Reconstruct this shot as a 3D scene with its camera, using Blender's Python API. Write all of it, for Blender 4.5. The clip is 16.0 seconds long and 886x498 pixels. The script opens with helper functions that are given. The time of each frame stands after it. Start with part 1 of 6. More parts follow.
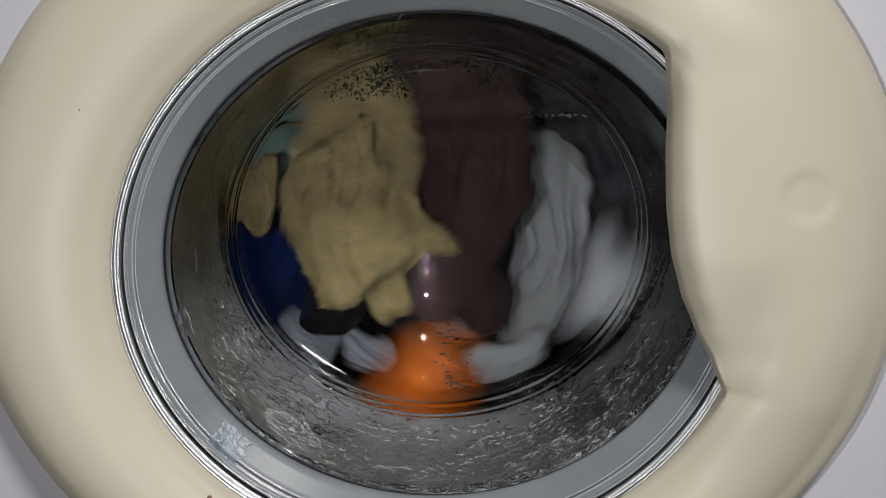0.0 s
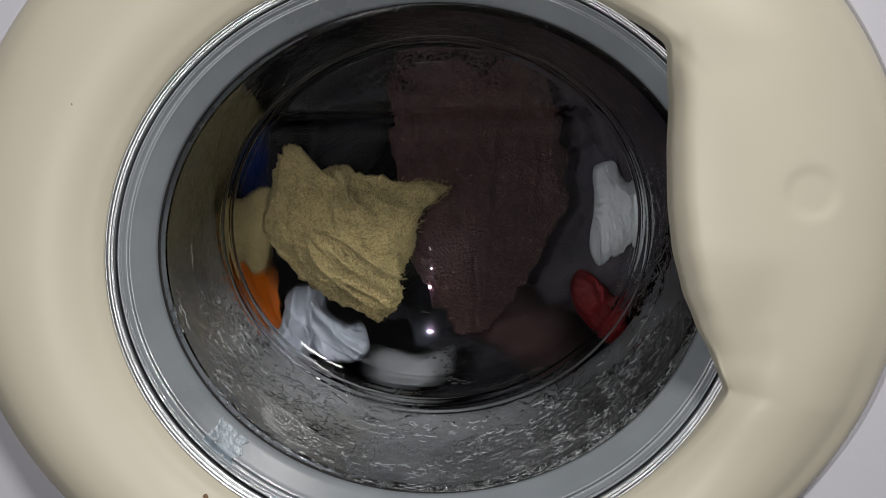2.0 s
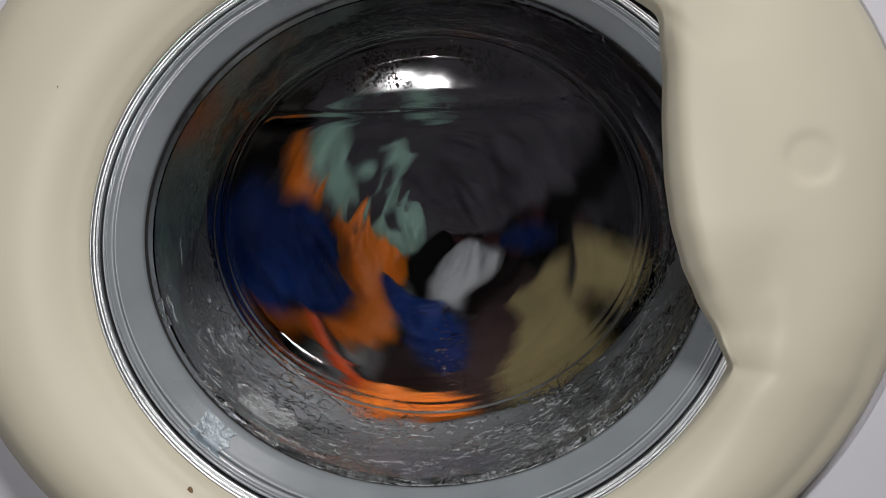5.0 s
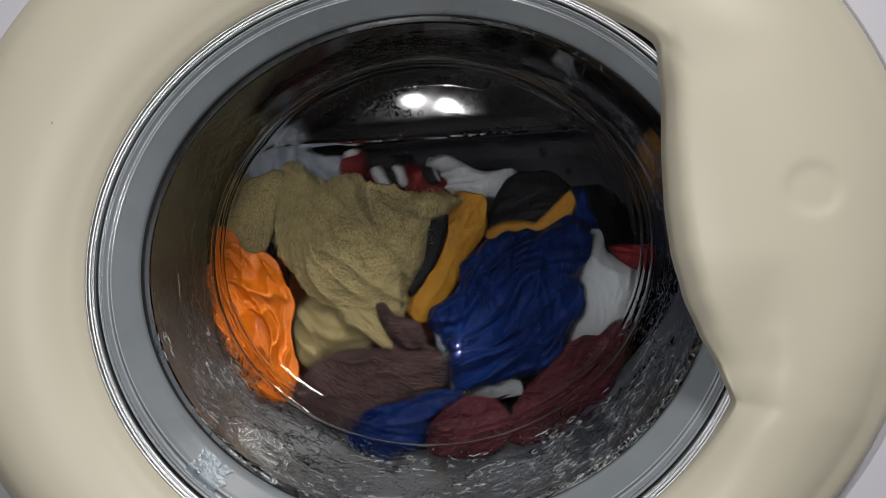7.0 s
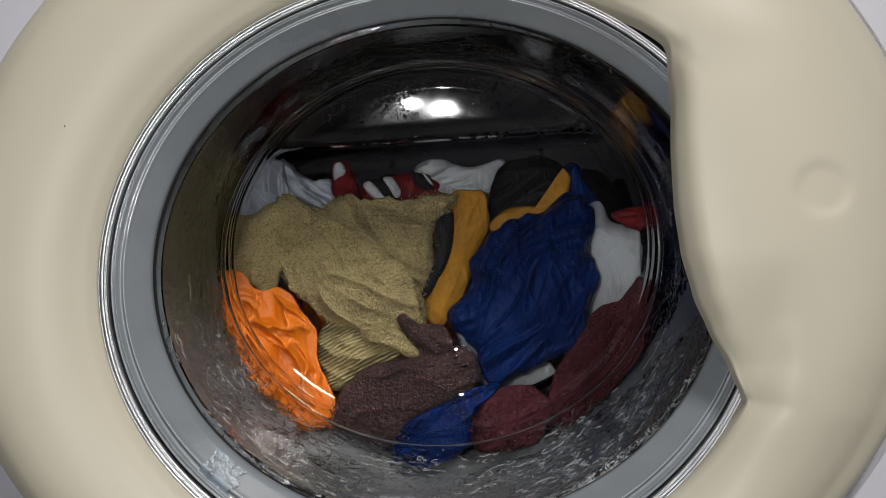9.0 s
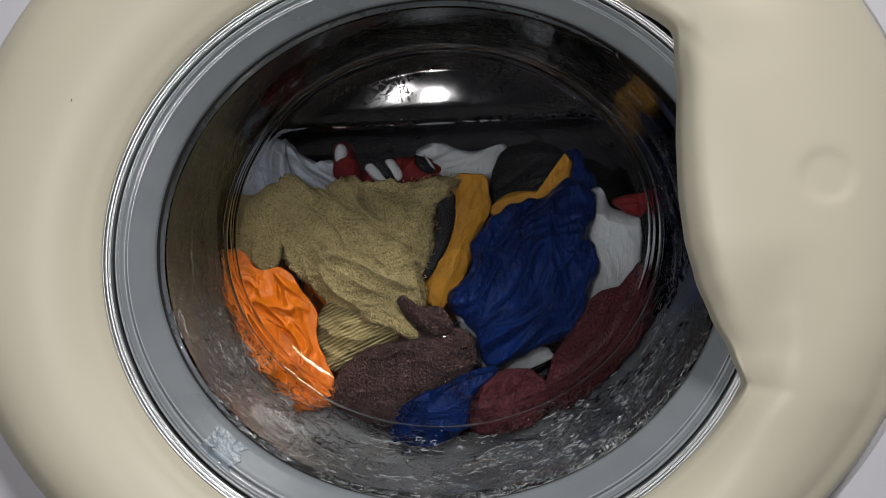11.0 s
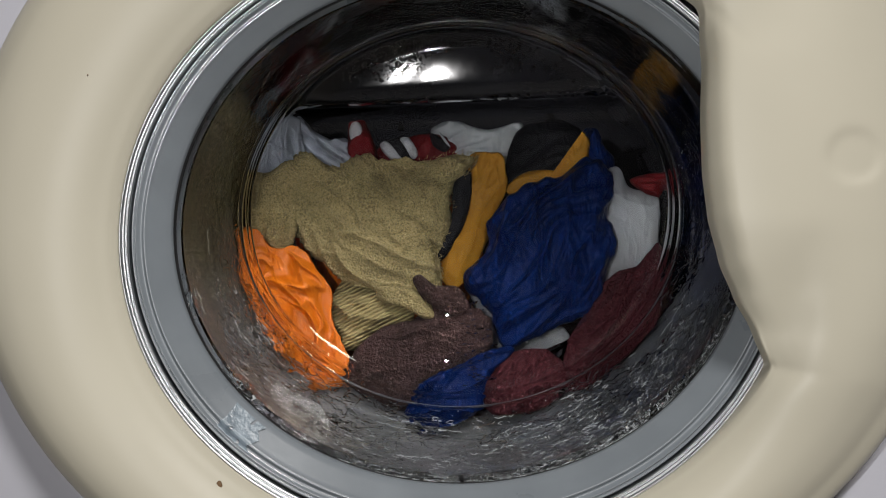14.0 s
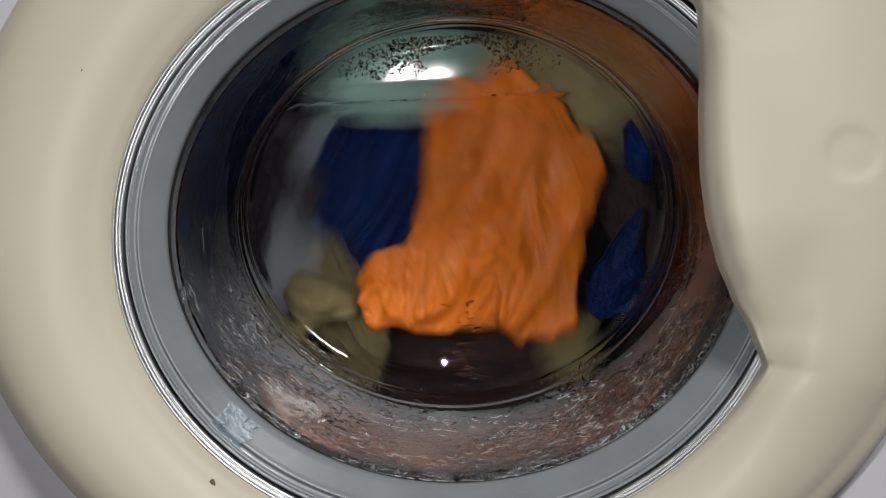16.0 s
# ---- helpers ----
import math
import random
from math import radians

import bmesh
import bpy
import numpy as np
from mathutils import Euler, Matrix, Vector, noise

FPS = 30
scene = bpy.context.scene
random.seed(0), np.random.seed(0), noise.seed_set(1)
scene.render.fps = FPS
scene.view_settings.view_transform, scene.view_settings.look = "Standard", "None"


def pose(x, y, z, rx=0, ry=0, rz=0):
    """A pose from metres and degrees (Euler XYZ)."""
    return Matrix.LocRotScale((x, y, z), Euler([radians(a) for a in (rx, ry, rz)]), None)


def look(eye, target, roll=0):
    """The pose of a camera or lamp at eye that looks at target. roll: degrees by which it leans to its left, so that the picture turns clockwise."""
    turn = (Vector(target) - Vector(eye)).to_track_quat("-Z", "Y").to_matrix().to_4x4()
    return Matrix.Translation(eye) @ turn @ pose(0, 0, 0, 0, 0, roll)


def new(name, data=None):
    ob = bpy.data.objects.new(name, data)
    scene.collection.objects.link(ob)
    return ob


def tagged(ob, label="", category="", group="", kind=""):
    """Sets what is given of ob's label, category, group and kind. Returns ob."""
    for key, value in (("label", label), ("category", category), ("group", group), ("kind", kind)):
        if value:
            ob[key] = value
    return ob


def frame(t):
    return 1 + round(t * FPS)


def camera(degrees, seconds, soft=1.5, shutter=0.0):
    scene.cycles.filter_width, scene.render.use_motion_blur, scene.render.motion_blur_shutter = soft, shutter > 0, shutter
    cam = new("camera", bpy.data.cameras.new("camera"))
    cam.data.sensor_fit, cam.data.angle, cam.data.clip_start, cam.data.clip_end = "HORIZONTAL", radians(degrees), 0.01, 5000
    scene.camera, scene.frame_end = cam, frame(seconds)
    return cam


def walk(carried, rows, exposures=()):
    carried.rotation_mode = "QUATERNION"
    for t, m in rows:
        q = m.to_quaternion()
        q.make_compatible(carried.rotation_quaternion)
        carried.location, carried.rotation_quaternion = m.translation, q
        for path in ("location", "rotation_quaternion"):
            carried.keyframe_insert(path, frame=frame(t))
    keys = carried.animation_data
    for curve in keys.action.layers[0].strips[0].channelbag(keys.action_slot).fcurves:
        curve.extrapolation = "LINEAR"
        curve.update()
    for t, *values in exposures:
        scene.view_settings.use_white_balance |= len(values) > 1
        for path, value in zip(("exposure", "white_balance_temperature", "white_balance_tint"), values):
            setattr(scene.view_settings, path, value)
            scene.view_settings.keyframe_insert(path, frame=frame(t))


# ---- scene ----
Z0 = 0.55          # height of the door's centre above the floor

# ---- camera and its path ----
cam = camera(48.3, 16.0, soft=1.0, shutter=0.9)
PATH = [
    (0.0, pose(0.0412, -0.4877, 0.5440, 89.42, 1.56, 3.52)),
    (0.5, pose(0.0452, -0.4854, 0.5490, 88.72, 1.52, 3.66)),
    (1.0, pose(0.0474, -0.4860, 0.5449, 88.97, 1.63, 3.84)),
    (1.5, pose(0.0452, -0.4861, 0.5451, 89.03, 1.68, 3.85)),
    (2.0, pose(0.0437, -0.4812, 0.5476, 88.74, 1.63, 3.73)),
    (2.5, pose(0.0433, -0.4808, 0.5482, 88.78, 1.78, 3.53)),
    (3.0, pose(0.0470, -0.4801, 0.5402, 88.85, 2.03, 3.80)),
    (3.5, pose(0.0523, -0.4750, 0.5211, 89.97, 2.59, 4.22)),
    (4.0, pose(0.0487, -0.4709, 0.4990, 92.55, 2.46, 4.25)),
    (6.5, pose(0.0587, -0.4633, 0.5109, 93.56, 2.50, 5.39)),
    (7.0, pose(0.0596, -0.4611, 0.5116, 93.97, 2.81, 5.45)),
    (7.5, pose(0.0614, -0.4599, 0.5148, 93.89, 2.95, 5.59)),
    (8.0, pose(0.0625, -0.4600, 0.5156, 93.76, 2.89, 5.84)),
    (8.5, pose(0.0572, -0.4628, 0.5138, 93.94, 2.88, 5.68)),
    (9.0, pose(0.0530, -0.4644, 0.5108, 94.15, 3.04, 5.27)),
    (11.5, pose(0.0452, -0.4673, 0.5040, 93.49, 1.93, 4.53)),
    (12.0, pose(0.0464, -0.4674, 0.5020, 93.41, 2.01, 4.70)),
    (12.5, pose(0.0443, -0.4672, 0.5024, 93.15, 1.87, 4.53)),
    (13.0, pose(0.0423, -0.4623, 0.5065, 92.79, 1.80, 4.58)),
    (13.5, pose(0.0364, -0.4629, 0.5032, 92.75, 1.71, 4.34)),
    (14.0, pose(0.0367, -0.4630, 0.5066, 92.40, 1.77, 4.63)),
    (14.5, pose(0.0376, -0.4643, 0.5061, 92.35, 1.62, 4.80)),
    (15.0, pose(0.0322, -0.4660, 0.5028, 92.72, 1.61, 4.46)),
    (15.5, pose(0.0313, -0.4614, 0.5080, 92.45, 1.64, 4.37)),
    (16.0, pose(0.0375, -0.4598, 0.5039, 92.60, 1.54, 4.52)),
]
walk(cam, PATH)

# ---- light ----
world = bpy.data.worlds.new("room_light")
scene.world = world
world.use_nodes = True
world.node_tree.nodes["Background"].inputs[0].default_value = (0.80, 0.86, 1.0, 1)
world.node_tree.nodes["Background"].inputs[1].default_value = 0.05
scene.view_settings.exposure = 0.0


def lamp(name, eye, target, size, watts, colour):
    data = bpy.data.lights.new(name, "AREA")
    data.shape, data.size, data.energy, data.color = "DISK", size, watts, colour
    ob = new(name, data)
    ob.matrix_world = look(eye, target)
    return ob


# hand-held video light beside the lens, and the ceiling lamp of the room
lamp("video_light", (-0.047, -0.50, Z0 - 0.008), (0.17, 0.0, Z0 + 0.10), 0.0022, 0.98, (1.0, 0.98, 0.97))
lamp("ceiling_lamp_light", (0.70, -1.45, Z0 + 1.45), (0.0, 0.0, Z0), 0.45, 27.0, (1.0, 0.97, 0.95))


# ---- materials ----
def material(name, colour, rough=0.5, metal=0.0, var=0.15, scale=30.0, bump=0.0, bump_scale=200.0, coat=0.0, spec=0.5, sheen=0.0, second=None, crinkle=0.0):
    m = bpy.data.materials.new(name)
    m.use_nodes = True
    nt = m.node_tree
    b = nt.nodes["Principled BSDF"]
    tc = nt.nodes.new("ShaderNodeTexCoord")
    n1 = nt.nodes.new("ShaderNodeTexNoise")
    n1.inputs["Scale"].default_value, n1.inputs["Detail"].default_value = scale, 6
    nt.links.new(tc.outputs["Object"], n1.inputs["Vector"])
    n2 = nt.nodes.new("ShaderNodeTexNoise")
    n2.inputs["Scale"].default_value, n2.inputs["Detail"].default_value = bump_scale, 3
    nt.links.new(tc.outputs["Object"], n2.inputs["Vector"])
    ramp = nt.nodes.new("ShaderNodeValToRGB")
    lo = second or tuple(c * (1 - var) for c in colour)
    hi = tuple(min(1.0, c * (1 + var)) for c in colour)
    ramp.color_ramp.elements[0].position, ramp.color_ramp.elements[1].position = 0.3, 0.7
    ramp.color_ramp.elements[0].color, ramp.color_ramp.elements[1].color = (*lo, 1), (*hi, 1)
    nt.links.new(n1.outputs["Fac"], ramp.inputs["Fac"])
    nt.links.new(ramp.outputs["Color"], b.inputs["Base Color"])
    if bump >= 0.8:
        # terry loops: shade in the gaps between the tufts, put into the colour
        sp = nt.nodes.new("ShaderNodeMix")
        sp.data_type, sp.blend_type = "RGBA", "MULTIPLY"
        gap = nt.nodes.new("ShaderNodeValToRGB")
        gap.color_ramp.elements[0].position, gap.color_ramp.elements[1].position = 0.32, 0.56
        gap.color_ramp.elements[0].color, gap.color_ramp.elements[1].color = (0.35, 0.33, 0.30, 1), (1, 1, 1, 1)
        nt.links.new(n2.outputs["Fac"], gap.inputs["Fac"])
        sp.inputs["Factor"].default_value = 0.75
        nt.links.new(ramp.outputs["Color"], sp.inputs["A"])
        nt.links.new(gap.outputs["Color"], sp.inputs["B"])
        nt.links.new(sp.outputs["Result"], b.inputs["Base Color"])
    b.inputs["Metallic"].default_value = metal
    mr = nt.nodes.new("ShaderNodeMapRange")
    mr.inputs["To Min"].default_value, mr.inputs["To Max"].default_value = max(0.02, rough - 0.12), min(1, rough + 0.12)
    nt.links.new(n1.outputs["Fac"], mr.inputs["Value"])
    nt.links.new(mr.outputs["Result"], b.inputs["Roughness"])
    b.inputs["Coat Weight"].default_value, b.inputs["Coat Roughness"].default_value = coat, 0.08
    b.inputs["Specular IOR Level"].default_value = spec
    b.inputs["Sheen Weight"].default_value = sheen
    if bump:
        bp = nt.nodes.new("ShaderNodeBump")
        bp.inputs["Strength"].default_value, bp.inputs["Distance"].default_value = min(1.0, bump), 0.004 if bump >= 0.8 else 0.002
        nt.links.new(n2.outputs["Fac"], bp.inputs["Height"])
        nt.links.new(bp.outputs["Normal"], b.inputs["Normal"])
    if crinkle:
        # fine creases in wet cloth
        n3, ab, cb = nt.nodes.new("ShaderNodeTexNoise"), nt.nodes.new("ShaderNodeMath"), nt.nodes.new("ShaderNodeMath")
        n3.inputs["Scale"].default_value, n3.inputs["Detail"].default_value, n3.inputs["Distortion"].default_value = 75, 4, 1.3
        mp = nt.nodes.new("ShaderNodeMapping")
        mp.inputs["Scale"].default_value = (1.0, 0.4, 0.55)
        mp.inputs["Rotation"].default_value = (0, 0.6, 0)
        nt.links.new(tc.outputs["Object"], mp.inputs["Vector"])
        nt.links.new(mp.outputs["Vector"], n3.inputs["Vector"])
        ab.operation, ab.inputs[1].default_value = "SUBTRACT", 0.5
        cb.operation = "ABSOLUTE"
        nt.links.new(n3.outputs["Fac"], ab.inputs[0])
        nt.links.new(ab.outputs[0], cb.inputs[0])
        bp2 = nt.nodes.new("ShaderNodeBump")
        bp2.invert = True
        bp2.inputs["Strength"].default_value, bp2.inputs["Distance"].default_value = crinkle, 0.012
        nt.links.new(cb.outputs[0], bp2.inputs["Height"])
        if bump:
            nt.links.new(bp2.outputs["Normal"], bp.inputs["Normal"])
        else:
            nt.links.new(bp2.outputs["Normal"], b.inputs["Normal"])
    return m


def glass_material(name, colour=(1, 1, 1), rough=0.0, ior=1.45, bump=0.0):
    m = bpy.data.materials.new(name)
    m.use_nodes = True
    nt = m.node_tree
    b = nt.nodes["Principled BSDF"]
    b.inputs["Base Color"].default_value = (*colour, 1)
    b.inputs["Transmission Weight"].default_value = 1
    b.inputs["Roughness"].default_value, b.inputs["IOR"].default_value = rough, ior
    if bump:
        tc, n, bp = nt.nodes.new("ShaderNodeTexCoord"), nt.nodes.new("ShaderNodeTexNoise"), nt.nodes.new("ShaderNodeBump")
        n.inputs["Scale"].default_value, n.inputs["Detail"].default_value = 38, 2
        bp.inputs["Strength"].default_value, bp.inputs["Distance"].default_value = bump, 0.001
        nt.links.new(tc.outputs["Object"], n.inputs["Vector"])
        nt.links.new(n.outputs["Fac"], bp.inputs["Height"])
        nt.links.new(bp.outputs["Normal"], b.inputs["Normal"])
    return m


CREAM = material("cream_plastic", (0.66, 0.62, 0.495), 0.42, var=0.03, scale=9, bump=0.02, bump_scale=120, spec=0.30)
ENAMEL = material("white_enamel", (0.66, 0.66, 0.72), 0.35, var=0.03, scale=8, bump=0.03, bump_scale=300)
CHROME = material("chrome", (0.42, 0.43, 0.44), 0.33, metal=1, var=0.06, scale=40)
GREY = material("grey_plastic", (0.235, 0.262, 0.285), 0.30, var=0.10, scale=25, bump=0.03, bump_scale=150, coat=0.4)
SEAM = material("dark_seam", (0.015, 0.015, 0.016), 0.6)
RUBBER = material("wet_grey_rubber", (0.108, 0.112, 0.118), 0.42, var=0.35, scale=28, bump=0.25, bump_scale=90)
# the shade inside the drum is put into this near-black steel colour
STEEL = material("shaded_wet_steel", (0.012, 0.012, 0.015), 0.28, metal=0.9, var=0.25, scale=14, bump=0.05, bump_scale=60)
HOLE = material("drum_hole", (0.004, 0.004, 0.004), 0.9)
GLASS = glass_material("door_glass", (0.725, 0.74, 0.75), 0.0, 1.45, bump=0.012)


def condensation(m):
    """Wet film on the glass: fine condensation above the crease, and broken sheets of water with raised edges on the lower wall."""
    nt = m.node_tree
    kinds = ("TexCoord", "SeparateXYZ", "MapRange", "TexNoise", "Math", "TexNoise", "MapRange", "TexNoise", "MapRange", "MapRange", "MapRange", "Math", "Math", "Math", "Bump")
    tc, sep, up, n, mul, film, sheet, patch, area, low, wall, m1, m2, m3, bump = (nt.nodes.new("ShaderNode" + k) for k in kinds)

    def link(p, q):
        nt.links.new(p, q)

    def remap(node, source, lo, hi, to_lo, to_hi):
        node.inputs["From Min"].default_value, node.inputs["From Max"].default_value = lo, hi
        node.inputs["To Min"].default_value, node.inputs["To Max"].default_value = to_lo, to_hi
        link(source, node.inputs["Value"])

    link(tc.outputs["Object"], sep.inputs[0])
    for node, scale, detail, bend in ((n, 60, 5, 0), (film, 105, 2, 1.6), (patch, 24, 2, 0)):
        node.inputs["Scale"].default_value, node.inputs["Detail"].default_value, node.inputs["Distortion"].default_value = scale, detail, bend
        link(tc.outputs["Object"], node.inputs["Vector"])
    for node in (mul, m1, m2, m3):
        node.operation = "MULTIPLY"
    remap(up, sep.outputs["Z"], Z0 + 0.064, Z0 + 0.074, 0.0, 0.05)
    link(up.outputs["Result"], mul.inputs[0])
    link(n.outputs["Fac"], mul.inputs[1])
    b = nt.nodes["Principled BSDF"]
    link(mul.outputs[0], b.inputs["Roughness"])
    remap(sheet, film.outputs["Fac"], 0.49, 0.535, 0.0, 1.0)
    remap(area, patch.outputs["Fac"], 0.42, 0.56, 0.0, 1.0)
    remap(low, sep.outputs["Z"], Z0 - 0.02, Z0 - 0.06, 0.12, 1.0)
    remap(wall, sep.outputs["Y"], 0.090, 0.078, 0.0, 1.0)
    link(sheet.outputs["Result"], m1.inputs[0])
    link(area.outputs["Result"], m1.inputs[1])
    link(m1.outputs[0], m2.inputs[0])
    link(low.outputs["Result"], m2.inputs[1])
    link(m2.outputs[0], m3.inputs[0])
    link(wall.outputs["Result"], m3.inputs[1])
    bump.inputs["Strength"].default_value, bump.inputs["Distance"].default_value = 1.0, 0.0006
    link(m3.outputs[0], bump.inputs["Height"])
    old = b.inputs["Normal"].links[0].from_node
    link(old.outputs["Normal"], bump.inputs["Normal"])
    link(bump.outputs["Normal"], b.inputs["Normal"])


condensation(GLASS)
WATER = glass_material("water", (1, 1, 1), 0.0, 1.33)
# white of the residue, also painted for glints along the water film's edges
RESIDUE = material("white_residue_and_glints", (0.38, 0.40, 0.41), 0.22, var=0.3, scale=200, bump=0.5, bump_scale=500)
DIRT = material("brown_speck", (0.20, 0.12, 0.06), 0.7)
FLOOR = material("floor_tile", (0.16, 0.15, 0.14), 0.4, var=0.1, scale=6, bump=0.05)
# unseen walls: dimness put into the colour, which keeps glass reflections low
WALL = material("dim_room_wall", (0.16, 0.16, 0.17), 0.8, var=0.04, scale=5, bump=0.05)
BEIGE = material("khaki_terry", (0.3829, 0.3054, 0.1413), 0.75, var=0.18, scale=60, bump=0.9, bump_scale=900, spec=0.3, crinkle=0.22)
HEM = material("ribbed_khaki_hem", (0.3829, 0.3054, 0.1413), 0.75, var=0.12, scale=60, bump=0.3, bump_scale=900, spec=0.3)


def ribs(m, spacing, angle):
    """Woven ribs: a relief of parallel ridges, shade between them put in the colour."""
    nt = m.node_tree
    b = nt.nodes["Principled BSDF"]
    tc, turn, wave, bump, ramp, dark = (nt.nodes.new("ShaderNode" + k) for k in ("TexCoord", "Mapping", "TexWave", "Bump", "ValToRGB", "Mix"))
    turn.inputs["Rotation"].default_value = (0, radians(angle), 0)
    wave.bands_direction = "Z"
    wave.inputs["Scale"].default_value = 2 * math.pi / spacing / 20
    wave.inputs["Distortion"].default_value, wave.inputs["Detail Scale"].default_value = 1.2, 1.0
    bump.inputs["Strength"].default_value, bump.inputs["Distance"].default_value = 0.9, 0.0012
    ramp.color_ramp.elements[0].color, ramp.color_ramp.elements[1].color = (0.42, 0.40, 0.36, 1), (1, 1, 1, 1)
    ramp.color_ramp.elements[1].position = 0.5
    dark.data_type, dark.blend_type = "RGBA", "MULTIPLY"
    dark.inputs["Factor"].default_value = 0.7
    nt.links.new(tc.outputs["Object"], turn.inputs["Vector"])
    nt.links.new(turn.outputs["Vector"], wave.inputs["Vector"])
    nt.links.new(wave.outputs["Fac"], ramp.inputs["Fac"])
    nt.links.new(wave.outputs["Fac"], bump.inputs["Height"])
    nt.links.new(b.inputs["Base Color"].links[0].from_socket, dark.inputs["A"])
    nt.links.new(ramp.outputs["Color"], dark.inputs["B"])
    nt.links.new(dark.outputs["Result"], b.inputs["Base Color"])
    nt.links.new(b.inputs["Normal"].links[0].from_socket, bump.inputs["Normal"])
    nt.links.new(bump.outputs["Normal"], b.inputs["Normal"])


ribs(HEM, 0.0021, 24)
ORANGE = material("orange_nylon", (0.56, 0.130, 0.0024), 0.42, var=0.14, scale=30, bump=0.12, bump_scale=160, spec=0.35, crinkle=0.38)
RED_ORANGE = material("red_orange_cord", (0.75, 0.09, 0.01), 0.4, var=0.1)
BLUE = material("blue_nylon", (0.0013, 0.0112, 0.072), 0.30, var=0.35, scale=40, bump=0.5, bump_scale=260, spec=0.10, crinkle=0.5)
NAVY = material("navy_nylon", (0.0011, 0.0085, 0.055), 0.30, var=0.25, scale=40, bump=0.4, bump_scale=300, spec=0.10, crinkle=0.42)
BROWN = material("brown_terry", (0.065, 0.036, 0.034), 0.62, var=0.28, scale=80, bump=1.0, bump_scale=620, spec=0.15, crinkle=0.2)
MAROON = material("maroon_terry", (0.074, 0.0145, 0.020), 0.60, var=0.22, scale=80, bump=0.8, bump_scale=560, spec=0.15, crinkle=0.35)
MUSTARD = material("mustard_jersey", (0.3213, 0.1454, 0.0092), 0.65, var=0.12, scale=60, bump=0.25, bump_scale=700, spec=0.25, crinkle=0.24)
BLACK = material("black_jersey", (0.0083, 0.0083, 0.0102), 0.6, var=0.3, scale=50, bump=0.4, bump_scale=500, spec=0.12, crinkle=0.3)
CHARCOAL = material("charcoal_jersey", (0.042, 0.036, 0.045), 0.55, var=0.3, scale=40, bump=0.35, bump_scale=350, spec=0.15, crinkle=0.45)
WHITE = material("white_cotton", (0.3332, 0.3457, 0.3665), 0.6, var=0.07, scale=40, bump=0.2, bump_scale=400, crinkle=0.3)
PALE = material("pale_grey_cotton", (0.2869, 0.3122, 0.3629), 0.55, var=0.10, scale=35, bump=0.2, bump_scale=400, crinkle=0.4)
MINT = material("mint_cotton", (0.2310, 0.3640, 0.3150), 0.6, var=0.08, scale=40, bump=0.25, bump_scale=350, crinkle=0.35)
RED = material("red_cotton", (0.1013, 0.0050, 0.0060), 0.6, var=0.15, scale=60, bump=0.2, spec=0.15, crinkle=0.3)


# ---- mesh helpers ----
def part(name, bm, mat, parent=None, label="", smooth=True):
    me = bpy.data.meshes.new(name)
    bm.normal_update()
    bm.to_mesh(me)
    bm.free()
    me.materials.append(mat)
    if smooth:
        me.polygons.foreach_set("use_smooth", [True] * len(me.polygons))
    ob = new(name, me)
    ob.parent = parent
    if label:
        ob["label"] = label
    return ob


def loft(rows, closed=True, cap=False, flip=False):
    """A bmesh through rows of points; each row is a closed loop of equal length."""
    bm = bmesh.new()
    vs = [[bm.verts.new(p) for p in r] for r in rows]
    n = len(rows[0])
    for a, b in zip(vs, vs[1:]):
        for i in range(n if closed else n - 1):
            j = (i + 1) % n
            q = (a[i], a[j], b[j], b[i])
            bm.faces.new(q[::-1] if flip else q)
    if cap:
        bm.faces.new(vs[-1])
    return bm


def ellipse(cx, cz, a, b, y, n=192):
    return [(cx + a * math.sin(2 * math.pi * i / n), y, Z0 + cz + b * math.cos(2 * math.pi * i / n)) for i in range(n)]


def mix(p, q, u):
    return tuple(a + (b - a) * u for a, b in zip(p, q))


def box(bm, x0, y0, z0, x1, y1, z1, bevel=0.0):
    r = bmesh.ops.create_cube(bm, size=1, matrix=Matrix.Translation(((x0 + x1) / 2, (y0 + y1) / 2, (z0 + z1) / 2)) @ Matrix.Diagonal((x1 - x0, y1 - y0, z1 - z0, 1)))
    if bevel:
        bmesh.ops.bevel(bm, geom=list({e for v in r["verts"] for e in v.link_edges}), offset=bevel, segments=3, affect="EDGES")
    return bm


# main ovals of the door: centre x, centre z, half width, half height
OUTER = (0.0015, -0.0015, 0.2343, 0.2045)
OPENING = (0.0034, -0.0168, 0.1560, 0.1415)
RIM = (0.0056, -0.0131, 0.1375, 0.1213)
BASE = (0.0004, 0.0035, 0.1240, 0.1085)


# ---- room ----
def room():
    bm = box(bmesh.new(), -2.2, -2.4, -0.1, 2.2, 1.0, 0.0)
    tagged(part("floor", bm, FLOOR, smooth=False), "dark stone-coloured floor under the washing machine", "floor", kind="structure")
    for name, b in (("wall_north", (-2.2, 0.9, 0, 2.2, 1.0, 2.5)), ("wall_south", (-2.2, -2.5, 0, 2.2, -2.4, 2.5)),
                    ("wall_west", (-2.3, -2.4, 0, -2.2, 0.9, 2.5)), ("wall_east", (2.2, -2.4, 0, 2.3, 0.9, 2.5))):
        tagged(part(name, box(bmesh.new(), *b), WALL, smooth=False), "unseen wall of the laundry room, the room's dimness put into its dark grey", "wall", kind="structure")
    tagged(part("ceiling", box(bmesh.new(), -2.2, -2.4, 2.5, 2.2, 0.9, 2.6), WALL, smooth=False), "unseen ceiling, the room's dimness put into its dark grey", "ceiling", kind="structure")


room()

# ---- washing machine ----
machine = tagged(new("washing_machine"), "white front-loading washing machine with a cream oval door", "washing machine")


